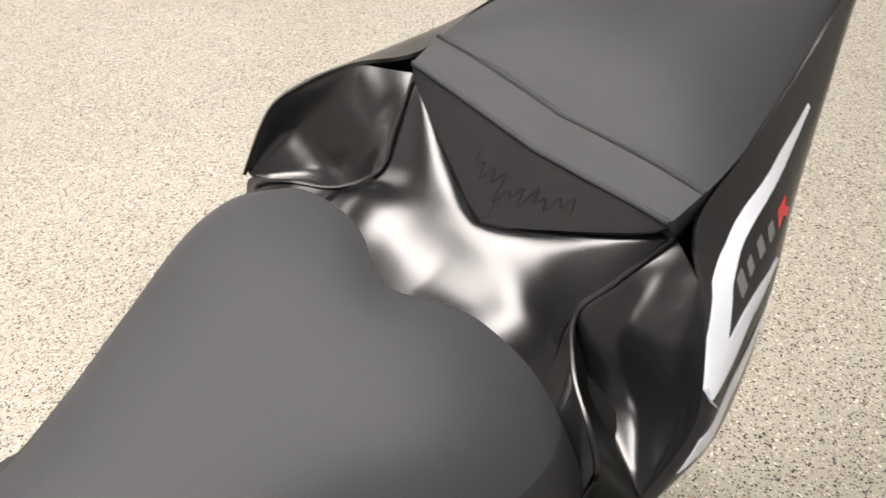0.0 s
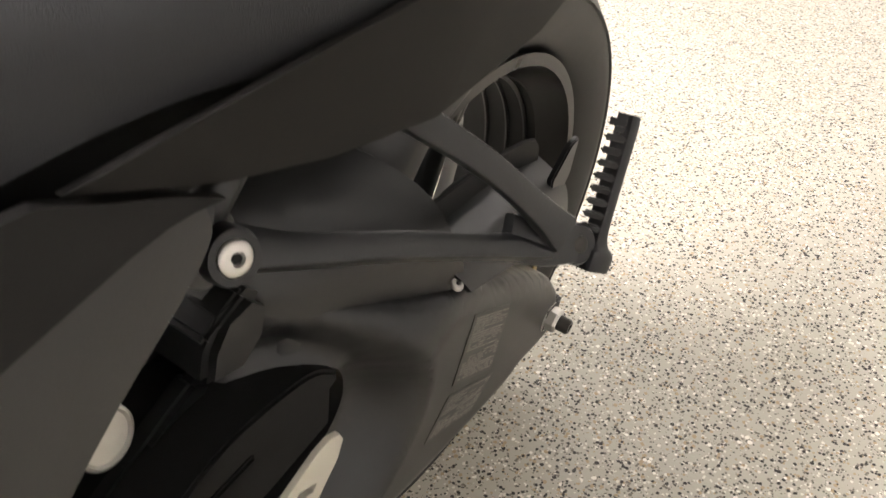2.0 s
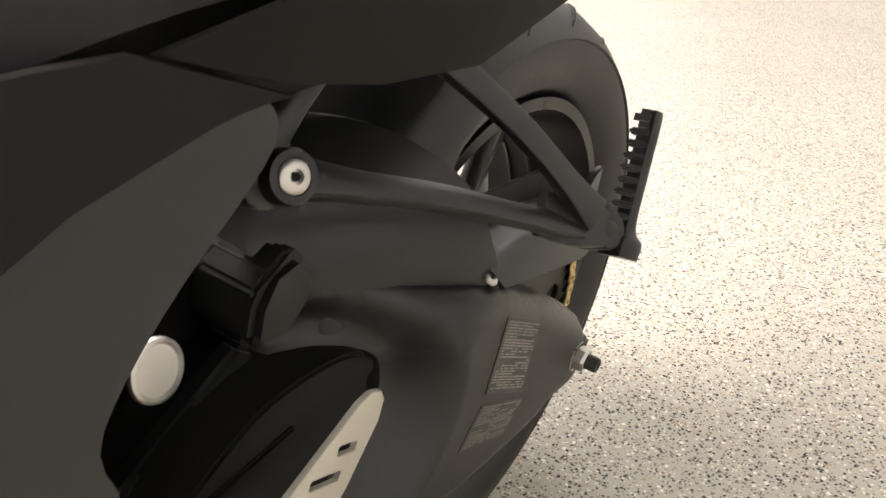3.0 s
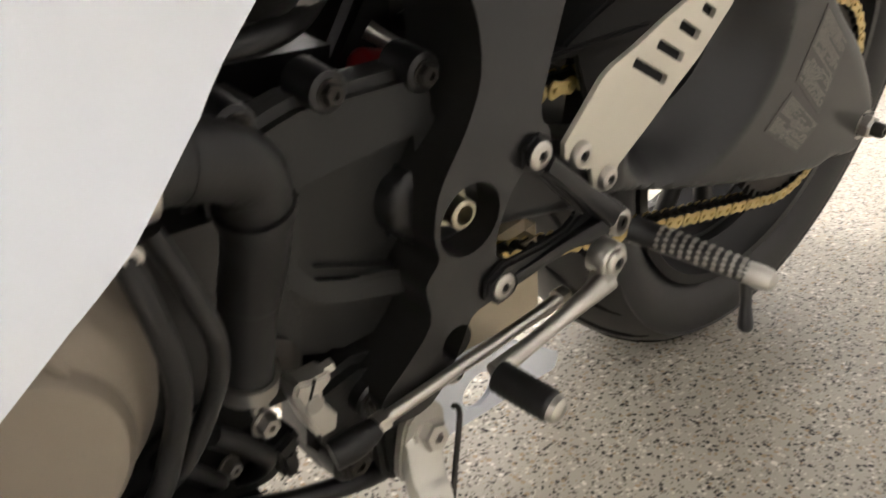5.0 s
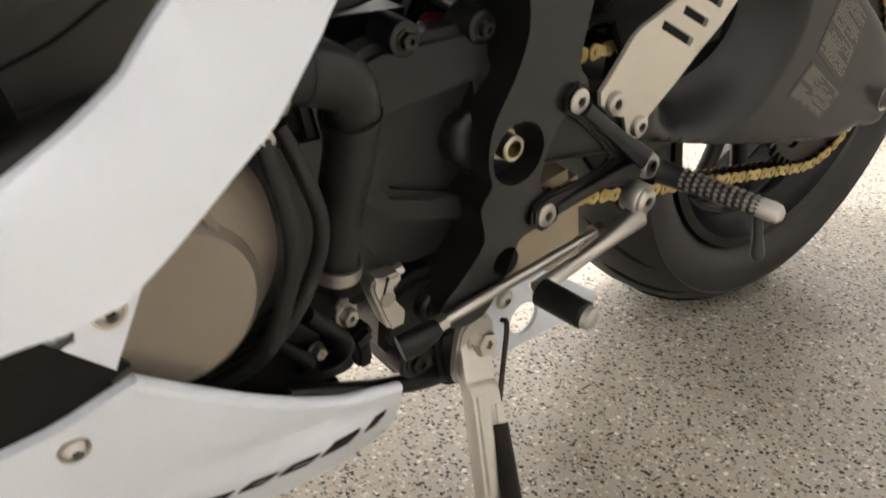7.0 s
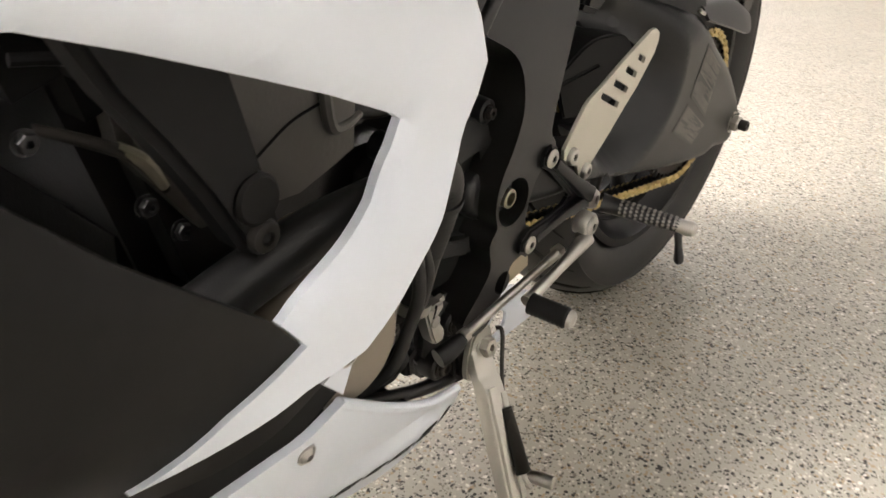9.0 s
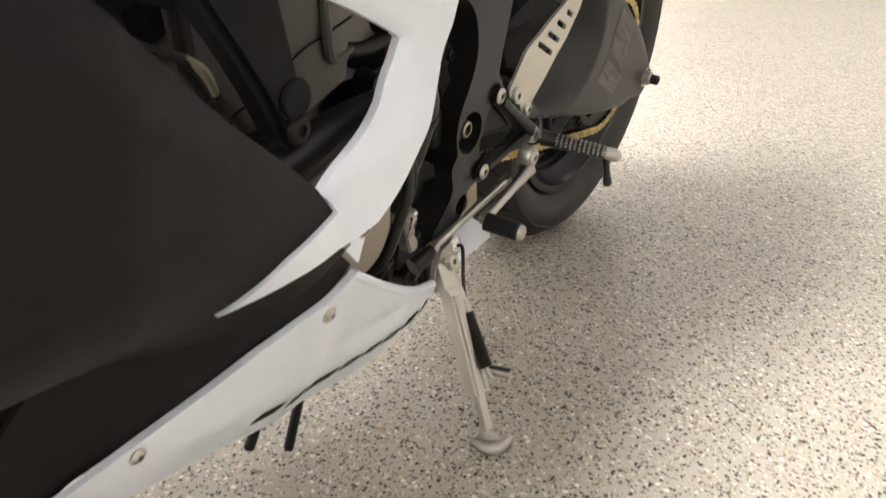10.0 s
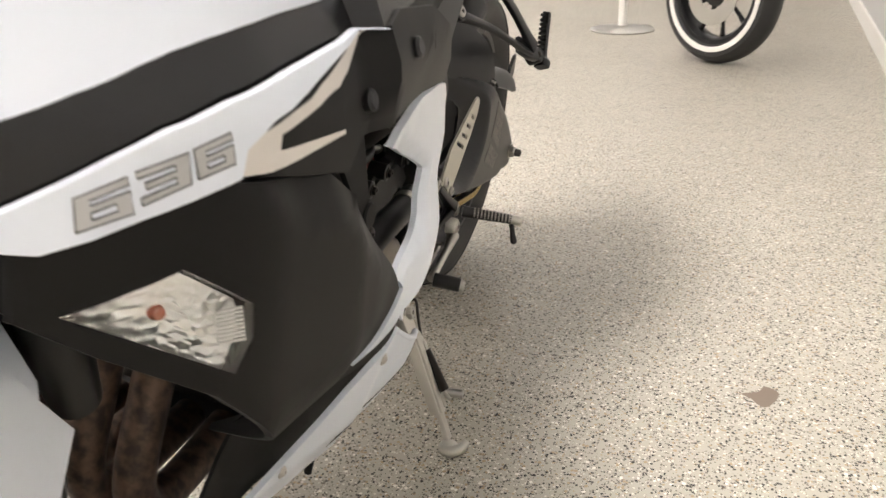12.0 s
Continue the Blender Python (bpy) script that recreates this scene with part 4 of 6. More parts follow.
part("overflow_hose", tube([(0.208, -0.790, 0.466), (0.214, -0.784, 0.440), (0.214, -0.777, 0.405), (0.208, -0.779, 0.372), (0.200, -0.790, 0.335), (0.17, -0.815, 0.30)], 0.0050, 14, 6), RUBBER, bike, "thin black rubber hose")
part("overflow_hose", tube([(0.200, -0.775, 0.462), (0.203, -0.764, 0.435), (0.204, -0.755, 0.405), (0.197, -0.757, 0.372), (0.190, -0.775, 0.335), (0.16, -0.805, 0.30)], 0.0045, 14, 6), RUBBER, bike, "thin black rubber hose")

# muffler box and its white guard below the engine
# enlarged towards the unseen far side to block light under the bike
part("muffler_box", block((0.27, 0.23, 0.10), pose(-0.055, -0.505, 0.2275, 12, 0, 0), 0.012), TAN, bike, "tan stained exhaust chamber")
lower_guard = part("lower_guard", plate([(-0.538, 0.227), (-0.47, 0.228), (-0.39, 0.176), (-0.392, 0.160), (-0.524, 0.152), (-0.536, 0.193)], 0.100, 0.104, [circle(-0.488, 0.184, 0.016)], 0.001), WHITE, bike, "white plastic lower guard with a round hole")


# fairing
def hull(v, w=0.6):
    """How far out the fairing's skin lies: widest beside the engine, turning in towards the nose."""
    if v > -1.10:
        return 0.245 + 0.15 * (-v - 0.92) + 0.15 * max(0.0, w - 0.60)
    return 0.272 - 0.12 * (-v - 1.10) - 4.4 * max(0.0, -v - 1.2) ** 2


WING = [(-1.092, 0.660), (-1.070, 0.667), (-1.03, 0.670), (-0.96, 0.664), (-0.86, 0.652), (-0.808, 0.640), (-0.768, 0.617), (-0.748, 0.594), (-0.733, 0.563), (-0.742, 0.543), (-0.768, 0.512), (-0.800, 0.484), (-0.822, 0.469), (-0.846, 0.450), (-0.873, 0.427), (-0.895, 0.420), (-0.95, 0.418),
        (-1.022, 0.415), (-0.97, 0.436), (-0.915, 0.449), (-0.928, 0.466), (-0.884, 0.492), (-0.855, 0.510), (-0.832, 0.533), (-0.823, 0.548), (-0.830, 0.553), (-0.889, 0.580), (-0.957, 0.608), (-1.010, 0.630), (-1.055, 0.647)]
WING_INNER = [(-0.928, 0.466), (-0.884, 0.492), (-0.855, 0.510), (-0.832, 0.533), (-0.823, 0.548), (-0.830, 0.553), (-0.889, 0.580), (-0.957, 0.608), (-1.010, 0.630), (-1.055, 0.647)]


SHOULDER = [(-1.40, 0.66), (-1.30, 0.668), (-1.244, 0.674), (-1.130, 0.645), (-1.100, 0.622), (-1.06, 0.585), (-1.02, 0.545), (-0.968, 0.501), (-0.90, 0.44)]


def shoulder(v):
    """Height of the panel's top edge."""
    for (a, p), (b, q) in zip(SHOULDER, SHOULDER[1:]):
        if a <= v <= b:
            return p + (q - p) * (v - a) / (b - a)
    return 0.7


def lower_hull(v, w):
    fold = shoulder(v) - 0.036 * ease((-v - 0.95) / 0.12) * ease((v + 1.26) / 0.09)
    return hull(v, w) + 0.004 * ease((-v - 0.95) / 0.1) - (0.42 * max(0.0, w - fold) if w < shoulder(v) + 0.004 else 0.0) - 7.0 * max(0.0, 0.5 - w) ** 2 * ease((-v - 0.92) / 0.2)


wing = part("side_fairing_wing", sheet(WING, lambda v, w: lower_hull(v, w) + 0.004 + 0.017 * ease((0.53 - w) / 0.06) * ease((v + 0.92) / 0.08) - 0.75 * max(0.0, 0.010 - line_distance(v, w, WING_INNER)), 0.0065, step=0.008, bevel=0.0020), WHITE, bike, "white forked side fairing panel")
tab = part("fairing_tab", sheet([(-0.848, 0.446), (-0.876, 0.388), (-0.905, 0.418), (-0.885, 0.424), (-0.870, 0.432)], lambda v, w: hull(v, w), 0.003), WHITE, wing)
dome_screw(tab, (0.2415, -0.876, 0.419), (1, 0, 0), 0.0064)
SIDE = [(-0.915, 0.448), (-0.937, 0.474), (-0.968, 0.501), (-1.02, 0.545), (-1.06, 0.585), (-1.100, 0.622), (-1.130, 0.645), (-1.244, 0.674), (-1.30, 0.668), (-1.335, 0.642), (-1.337, 0.603), (-1.31, 0.575), (-1.258, 0.530), (-1.20, 0.46), (-1.14, 0.40), (-1.10, 0.36), (-1.078, 0.350),
        (-1.0, 0.388), (-0.93, 0.402), (-0.89, 0.410), (-0.89, 0.416), (-0.95, 0.414), (-1.024, 0.411), (-0.97, 0.432)]
SIGNAL = [(-1.323, 0.605), (-1.274, 0.626), (-1.234, 0.590), (-1.234, 0.566), (-1.247, 0.543)]
part("lower_side_fairing", sheet(SIDE, lower_hull, 0.007, [SIGNAL], 0.010, 0.0025), FAIRING, bike, "matt black lower side fairing")
signal = part("turn_signal", sheet([(v * 1.0, w) for v, w in SIGNAL], lambda v, w: lower_hull(v, w) + 0.001, 0.002, (), 0.012, 0.0004), LENS, bike, "flush clear turn signal with an amber bulb")
def facet(v, w):
    """The bowl of the reflector, broken into small tilted cells."""
    i, j = math.floor((v + 0.45 * w) / 0.0075), math.floor(w / 0.0075)
    f, g = (v + 0.45 * w) / 0.0075 - i - 0.5, w / 0.0075 - j - 0.5
    a, b = math.sin(12.9 * i + 78.2 * j), math.sin(39.3 * i + 11.1 * j)
    return lower_hull(v, w) - 0.019 + 2.6 * ((v + 1.276) ** 2 + (w - 0.592) ** 2) + 0.0022 * (a * f + b * g)


part("reflector", sheet(SIGNAL, facet, 0.002, (), 0.0025, 0), MIRROR, signal, "bright faceted reflector", smooth=False)
part("flutes", join(*[tube([(lower_hull(-1.236 - 0.0003 * k, 0.566 + 0.003 * k) - 0.003, -1.238 - 0.0003 * k, 0.566 + 0.003 * k), (lower_hull(-1.246, 0.566 + 0.003 * k) - 0.010, -1.252 - 0.0003 * k, 0.566 + 0.003 * k)], 0.0011, 6, 1, smoothed=False) for k in range(9)]), MIRROR, signal, "ribbed bright edge")
part("bulb", turned([(-0.006, 0.003), (0, 0.0048), (0.006, 0.0056), (0.010, 0.004), (0.012, 0)], (0.206, -1.272, 0.592), (0.9, -0.4, 0.1), 14), AMBER, signal, "amber bulb")


def belly_top(v):
    if v < -0.867:
        return 0.373 - 0.30 * (-v - 0.867) + 0.1 * max(0.0, -v - 1.0)
    return 0.373 - 0.83 * (v + 0.867) + 1.35 * (v + 0.867) ** 2


def belly_depth(v, w):
    fold = 0.252 + 0.08 * (-0.712 - v)
    hollow = 0.009 * math.exp(-((w - fold - 0.022) / 0.011) ** 2) * ease((v + 0.92) / 0.2) * ease((-0.700 - v) / 0.07)
    return 0.232 - 0.28 * max(0.0, belly_top(v) - max(w, fold)) - 0.55 * max(0.0, fold - w) - 0.25 * max(0, -v - 0.9) - 0.09 * max(0, v + 0.867) - 1.8 * max(0, v + 0.78) ** 2 - hollow


BELLY = [(-0.867, 0.373), (-0.854, 0.3625), (-0.840, 0.3515), (-0.826, 0.341), (-0.812, 0.3315), (-0.798, 0.3225), (-0.785, 0.314), (-0.768, 0.304), (-0.752, 0.2955), (-0.725, 0.2825), (-0.700, 0.2725), (-0.697, 0.255), (-0.692, 0.232), (-0.686, 0.213), (-0.74, 0.209), (-0.80, 0.208), (-0.87, 0.213), (-0.96, 0.223), (-1.07, 0.216), (-1.13, 0.214), (-1.18, 0.219), (-1.205, 0.226), (-1.17, 0.243), (-1.13, 0.266), (-1.09, 0.287), (-1.05, 0.304), (-1.0, 0.324), (-0.96, 0.341)]
belly = part("belly_pan", sheet(BELLY, belly_depth, 0.007, step=0.010, bevel=0.002), WHITE, bike, "white belly pan with dark lettering shapes")
for v, w in ((-0.896, 0.346), (-1.05, 0.291)):
    dome_screw(belly, (belly_depth(v, w) + 0.0005, v, w), (1, 0, -0.15), 0.0060)
part("belly_floor", sheet([(-0.69, 0.216), (-0.80, 0.211), (-0.87, 0.216), (-0.93, 0.224), (-0.93, 0.218), (-0.87, 0.210), (-0.80, 0.204), (-0.69, 0.210)], lambda v, w: belly_depth(v, w) - 0.012, 0.30, (), 0.05, 0), DEEP, belly)
part("lip", tube([(belly_depth(v, w) - 0.004, v, w) for v, w in ((-0.868, 0.370), (-0.840, 0.349), (-0.812, 0.329), (-0.785, 0.312), (-0.752, 0.2935), (-0.725, 0.281), (-0.701, 0.271))], 0.0045, 10, 5), WHITE, belly)
part("recess_panel", sheet([(-0.865, 0.376), (-0.878, 0.390), (-0.905, 0.415), (-1.02, 0.415), (-1.08, 0.376), (-1.098, 0.372), (-1.128, 0.335), (-1.162, 0.292), (-1.185, 0.262), (-1.198, 0.230), (-1.17, 0.239), (-1.13, 0.262), (-1.09, 0.283), (-1.05, 0.300), (-1.0, 0.320), (-0.96, 0.337)],
                           lambda v, w: min(belly_depth(v, min(w, belly_top(v))), lower_hull(v, max(w, 0.375))) - 0.007 - 0.1 * max(0, w - 0.36), 0.004), FAIRING, bike, "matt black panel above the belly pan")


# upper cowl: dark rear part, white number band, black band, white nose
def upper_hull(v, w):
    return hull(v, w) + 0.002 - 0.55 * max(0.0, w - 0.715)


upper_fairing = part("upper_side_fairing", sheet([(-1.244, 0.678), (-1.130, 0.649), (-1.112, 0.672), (-1.03, 0.674), (-0.96, 0.668), (-0.806, 0.642), (-0.80, 0.665), (-0.85, 0.700), (-0.93, 0.738), (-1.05, 0.752), (-1.15, 0.735), (-1.238, 0.712)], upper_hull), FAIRING, bike, "matt black upper side fairing")
BAND = [(-1.098, 0.7465), (-1.125, 0.7365), (-1.180, 0.7215), (-1.222, 0.7085), (-1.241, 0.694), (-1.244, 0.677), (-1.266, 0.670), (-1.291, 0.661), (-1.311, 0.651), (-1.328, 0.644), (-1.338, 0.646), (-1.345, 0.653), (-1.349, 0.659), (-1.342, 0.666), (-1.335, 0.671), (-1.319, 0.683), (-1.300, 0.697), (-1.278, 0.711), (-1.247, 0.722), (-1.202, 0.731), (-1.132, 0.739)]
# where the stripe meets the nose
SEAM = [(-1.358, 0.700), (-1.341, 0.708), (-1.332, 0.716), (-1.319, 0.722), (-1.307, 0.728), (-1.293, 0.734), (-1.278, 0.741), (-1.262, 0.747), (-1.242, 0.752), (-1.218, 0.756), (-1.186, 0.759), (-1.147, 0.761), (-1.101, 0.764), (-1.05, 0.767), (-0.98, 0.770)]
band = part("number_band", sheet(BAND, lambda v, w: upper_hull(v, w) + 0.004, 0.006), WHITE, bike, "white number band on the fairing")
part("cowl_stripe", sheet([(-1.358, 0.662), (-1.349, 0.661), (-1.342, 0.668), (-1.319, 0.685), (-1.300, 0.699), (-1.278, 0.713), (-1.247, 0.724), (-1.202, 0.733), (-1.132, 0.741), (-1.034, 0.748), (-0.96, 0.748)] + SEAM[::-1], lambda v, w: upper_hull(v, w) - 0.003, step=0.008), GLOSS, bike, "gloss black cowl stripe")
part("nose_cowl", sheet([(v, w + 0.002) for v, w in SEAM] + [(-0.99, 0.83), (-1.12, 0.87), (-1.30, 0.84), (-1.39, 0.76)], lambda v, w: upper_hull(v, w) - 2.2 * max(0, w - 0.78) ** 1.5, step=0.008), WHITE, bike, "white nose cowl")

# added dark sheet that stands for the shade behind the cowl panels
part("cowl_backing", sheet([(-1.36, 0.64), (-1.30, 0.57), (-1.2, 0.56), (-1.11, 0.60), (-1.09, 0.68), (-0.98, 0.70), (-0.95, 0.77), (-1.2, 0.80), (-1.34, 0.74)], lambda v, w: upper_hull(v, w) - 0.035, 0.006, (), 0.04, 0), DEEP, bike, "dark sheet added behind the cowl gaps")
# unseen; added to keep overhead light out of the engine bay
part("fuel_tank", body([(-0.60, [(0, .80), (.05, .80), (.085, .78), (.105, .74), (.09, .68)]), (-0.70, [(0, .90), (.08, .89), (.13, .84), (.14, .77), (.11, .68)]), (-0.85, [(0, .955), (.10, .945), (.155, .89), (.17, .80), (.13, .70)]), (-1.0, [(0, .94), (.10, .93), (.15, .88), (.16, .80), (.12, .72)]), (-1.08, [(0, .88), (.08, .87), (.12, .84), (.13, .79), (.10, .74)])]), GLOSS, bike, "gloss black fuel tank, unseen, added to block light from above")


def other_side(bm, middle=-0.012):
    for vert in bm.verts:
        vert.co.x = 2 * middle - vert.co.x
    bmesh.ops.reverse_faces(bm, faces=bm.faces[:])
    return bm


# unseen far-side panels, mirrored in to block light from that side
part("side_fairing_wing", other_side(sheet(WING, lambda v, w: lower_hull(v, w) + 0.004, 0.004, (), 0.05)), WHITE, bike, "white forked side fairing panel")
part("lower_side_fairing", other_side(sheet(SIDE, lower_hull, 0.004, (), 0.04)), FAIRING, bike, "matt black lower side fairing")
part("belly_pan", other_side(sheet(BELLY, belly_depth, 0.005, (), 0.04)), WHITE, bike, "white belly pan")
part("recess_panel", other_side(sheet([(-0.865, 0.376), (-0.905, 0.415), (-1.02, 0.415), (-1.09, 0.370), (-1.118, 0.372), (-1.15, 0.335), (-1.185, 0.276), (-1.14, 0.286), (-1.05, 0.308), (-0.96, 0.338)], lambda v, w: belly_depth(v, belly_top(v)) - 0.010, 0.004, (), 0.05)), FAIRING, bike, "matt black panel above the belly pan")
part("upper_side_fairing", other_side(sheet([(-1.36, 0.64), (-1.244, 0.66), (-1.130, 0.649), (-1.112, 0.672), (-0.96, 0.668), (-0.806, 0.642), (-0.80, 0.665), (-0.93, 0.738), (-1.0, 0.80), (-1.2, 0.85), (-1.36, 0.76)], lambda v, w: upper_hull(v, w) - 0.5 * max(0, w - 0.75), 0.004, (), 0.05)), FAIRING, bike, "matt black upper side fairing")
part("radiator", block((0.20, 0.04, 0.20), pose(-0.030, -1.225, 0.56, -14, 0, 0), 0.006), DEEP, bike, "black radiator")

# front wheel, fender and headers
wheel((-0.01, -1.455, 0.300), 0.298, 0.116, 0.219, "front_wheel")
for hu in (0.062, 0.004, -0.054, -0.112):
    part("exhaust_header", tube([(hu * 0.9, -0.985, 0.548), (hu, -1.022, 0.520), (hu, -1.046, 0.455), (hu, -1.078, 0.375), (hu, -1.108, 0.305), (hu, -1.112, 0.262), (hu * 0.95, -1.085, 0.232), (hu * 0.9, -1.02, 0.222), (hu * 0.8, -0.93, 0.222)], 0.0205, 18, 6), RUST, bike, "rust-stained exhaust header pipe")
fender = part("front_fender", sheet([(-1.257, 0.540), (-1.262, 0.485), (-1.231, 0.439), (-1.252, 0.389), (-1.30, 0.36), (-1.45, 0.38), (-1.53, 0.50), (-1.45, 0.61), (-1.32, 0.595)], lambda v, w: 0.104 - 0.9 * max(0, math.hypot(v + 1.395, w - 0.30) - 0.24), 0.004), WHITE, bike, "white front fender")
arch = bmesh.new()
rows = [[arch.verts.new((u, -1.395 + r * math.cos(radians(a)), 0.30 + r * math.sin(radians(a)))) for u, r in ((-.085, .29), (-.07, .315), (-.03, .325), (.03, .325), (.07, .315), (.085, .29))] for a in range(35, 150, 6)]
for ra, rb in zip(rows, rows[1:]):
    for i in range(5):
        arch.faces.new((ra[i], ra[i + 1], rb[i + 1], rb[i]))
part("arch", arch, WHITE, fender)
part("radiator_hose", tube([(0.085, -1.235, 0.60), (0.088, -1.228, 0.54), (0.088, -1.222, 0.50), (0.080, -1.20, 0.44)], [0.020, 0.024, 0.024, 0.02], 16, 5), RUBBER, bike, "black radiator hose")
for fu in (0.068, -0.068):
    part("fork_leg", tube([(fu, -1.395, 0.30), (fu, -1.29, 0.60), (fu, -1.22, 0.80)], [0.028, 0.027, 0.024], 16, 3), PLASTIC, bike, "black front fork leg")
part("drain_hose", tube([(0.115, -0.780, 0.22), (0.106, -0.789, 0.135), (0.098, -0.797, 0.066)], 0.0055, 10, 4), RUBBER, bike, "black drain hose under the belly pan")
part("drain_hose", tube([(0.13, -0.862, 0.21), (0.118, -0.868, 0.15), (0.113, -0.871, 0.128)], 0.0055, 10, 4), RUBBER, bike, "black drain hose under the belly pan")

# seat, tail and passenger seat, about the middle plane u = MID
MID = -0.007


def skin(rails, thick=0.003, n=6, m=6, mirror=False, side=1, wide=0.0):
    """A smooth shell through rails of (out, v, w) points, out from the middle plane; mirrored into one piece, or on one side."""
    rows = [spline([(MID + side * (o + max(0.0, o - 0.12) * wide), v, w) for o, v, w in r], m) for r in rails]
    if mirror:
        rows = [[Vector((2 * MID - p.x, p.y, p.z)) for p in row[:0:-1]] + row for row in rows]
    cols = [spline([r[i] for r in rows], n) for i in range(len(rows[0]))]
    bm = bmesh.new()
    grid = [[bm.verts.new(c[j]) for c in cols] for j in range(len(cols[0]))]
    for a, b in zip(grid, grid[1:]):
        for i in range(len(a) - 1):
            bm.faces.new((a[i], a[i + 1], b[i + 1], b[i]))
    bmesh.ops.recalc_face_normals(bm, faces=bm.faces[:])
    bm.normal_update()
    up = sum((f.normal.z + side * f.normal.x * (0 if mirror else 1) for f in bm.faces))
    if up < 0:
        bmesh.ops.reverse_faces(bm, faces=bm.faces[:])
        bm.normal_update()
    normal = {v: v.normal.copy() for v in bm.verts}
    ext = bmesh.ops.extrude_face_region(bm, geom=bm.faces[:])
    low = [g for g in ext["geom"] if isinstance(g, bmesh.types.BMVert)]
    for v, q in normal.items():
        v.co -= q * thick
    bmesh.ops.recalc_face_normals(bm, faces=bm.faces[:])
    return bm


def dished(first, last, deep, n=16):
    """Rails between two edge lines, sunk in the middle behind a raised rim."""
    a, b = spline(first, 6), spline(last, 6)
    k = len(a)
    grid = [[p.lerp(q, i / n) for p, q in zip(a, b)] for i in range(n + 1)]
    out = []
    for i, row in enumerate(grid):
        line = []
        for j, p in enumerate(row):
            across = grid[min(i + 1, n)][j] - grid[max(i - 1, 0)][j]
            down = row[min(j + 1, k - 1)] - row[max(j - 1, 0)]
            normal = across.cross(down)
            normal = normal.normalized() if normal.length > 1e-9 else Vector((0, 0, 1))
            if normal.z < 0:
                normal = -normal
            x, y = i / n, j / (k - 1)
            sink = ease(min(x / 0.35, (1 - x) / 0.24)) * ease(min(y / 0.42, (1 - y) / 0.34))
            line.append(tuple(p - normal * deep * sink))
        out.append(line)
    return out


SEAT = [(-0.172, [(0, .850), (.06, .853), (.108, .846), (.143, .829), (.164, .802), (.168, .772)]), (-0.20, [(0, .853), (.065, .856), (.118, .848), (.155, .829), (.177, .801), (.179, .768)]), (-0.25, [(0, .848), (.08, .850), (.122, .842), (.154, .820), (.174, .788), (.172, .752)]),
        (-0.315, [(0, .832), (.06, .831), (.100, .820), (.134, .798), (.153, .766), (.148, .735)]), (-0.38, [(0, .820), (.045, .818), (.075, .808), (.102, .790), (.122, .762), (.122, .730)]), (-0.44, [(0, .812), (.035, .810), (.055, .802), (.078, .786), (.098, .760), (.105, .720)]),
        (-0.54, [(0, .804), (.03, .802), (.05, .794), (.072, .775), (.09, .745), (.095, .705)]), (-0.66, [(0, .80), (.03, .797), (.05, .788), (.07, .765), (.088, .735), (.09, .70)])]
seat_bm = body(SEAT, 6, 5)
for vert in seat_bm.verts:
    rear_end = ease((vert.co.y + 0.26) / 0.08)
    vert.co.y -= rear_end * (0.024 * math.exp(-(vert.co.x / 0.036) ** 2) + 0.008 * ease((abs(vert.co.x) - 0.10) / 0.06))
    vert.co.x += MID
bmesh.ops.recalc_face_normals(seat_bm, faces=seat_bm.faces[:])
seat_bm.normal_update()
side_bm = seat_bm.copy()
across = 2 * 5 * (len(SEAT[0][1]) - 1)
for bm, keep in ((seat_bm, False), (side_bm, True)):
    bm.faces.ensure_lookup_table()
    outer = [f for f in bm.faces if f.index % across < 10 or f.index % across >= across - 10 or f.index >= across * 6 * (len(SEAT) - 1)]
    chosen = set(outer)
    bmesh.ops.delete(bm, geom=[f for f in bm.faces[:] if (f in chosen) != keep], context="FACES")
rider_seat = part("rider_seat", seat_bm, VINYL, bike, "black vinyl rider seat", sharp=70)
# the side takes the darkened vinyl, in place of shade
part("seat_side", side_bm, SEATSHADE, rider_seat, "textured seat side, coloured darker for its shade", sharp=70)
tail = part("tail_cowl", skin([[(0, -.215, .818), (.04, -.195, .826), (.08, -.180, .824), (.102, -.184, .812), (.120, -.190, .798)], [(0, -.155, .830), (.04, -.150, .834), (.07, -.146, .838), (.09, -.143, .837), (.108, -.147, .828)],
                               [(0, -.116, .853), (.03, -.115, .853), (.06, -.114, .851), (.082, -.113, .846), (.0965, -.114, .841)], [(0, -.106, .851), (.04, -.092, .862), (.08, -.077, .878), (.105, -.066, .888), (.121, -.058, .892)], [(0, -.096, .845), (.04, -.082, .856), (.08, -.068, .872), (.105, -.058, .882), (.119, -.050, .886)]], mirror=True), GLOSS, bike, "gloss black tail cowl between the seats")
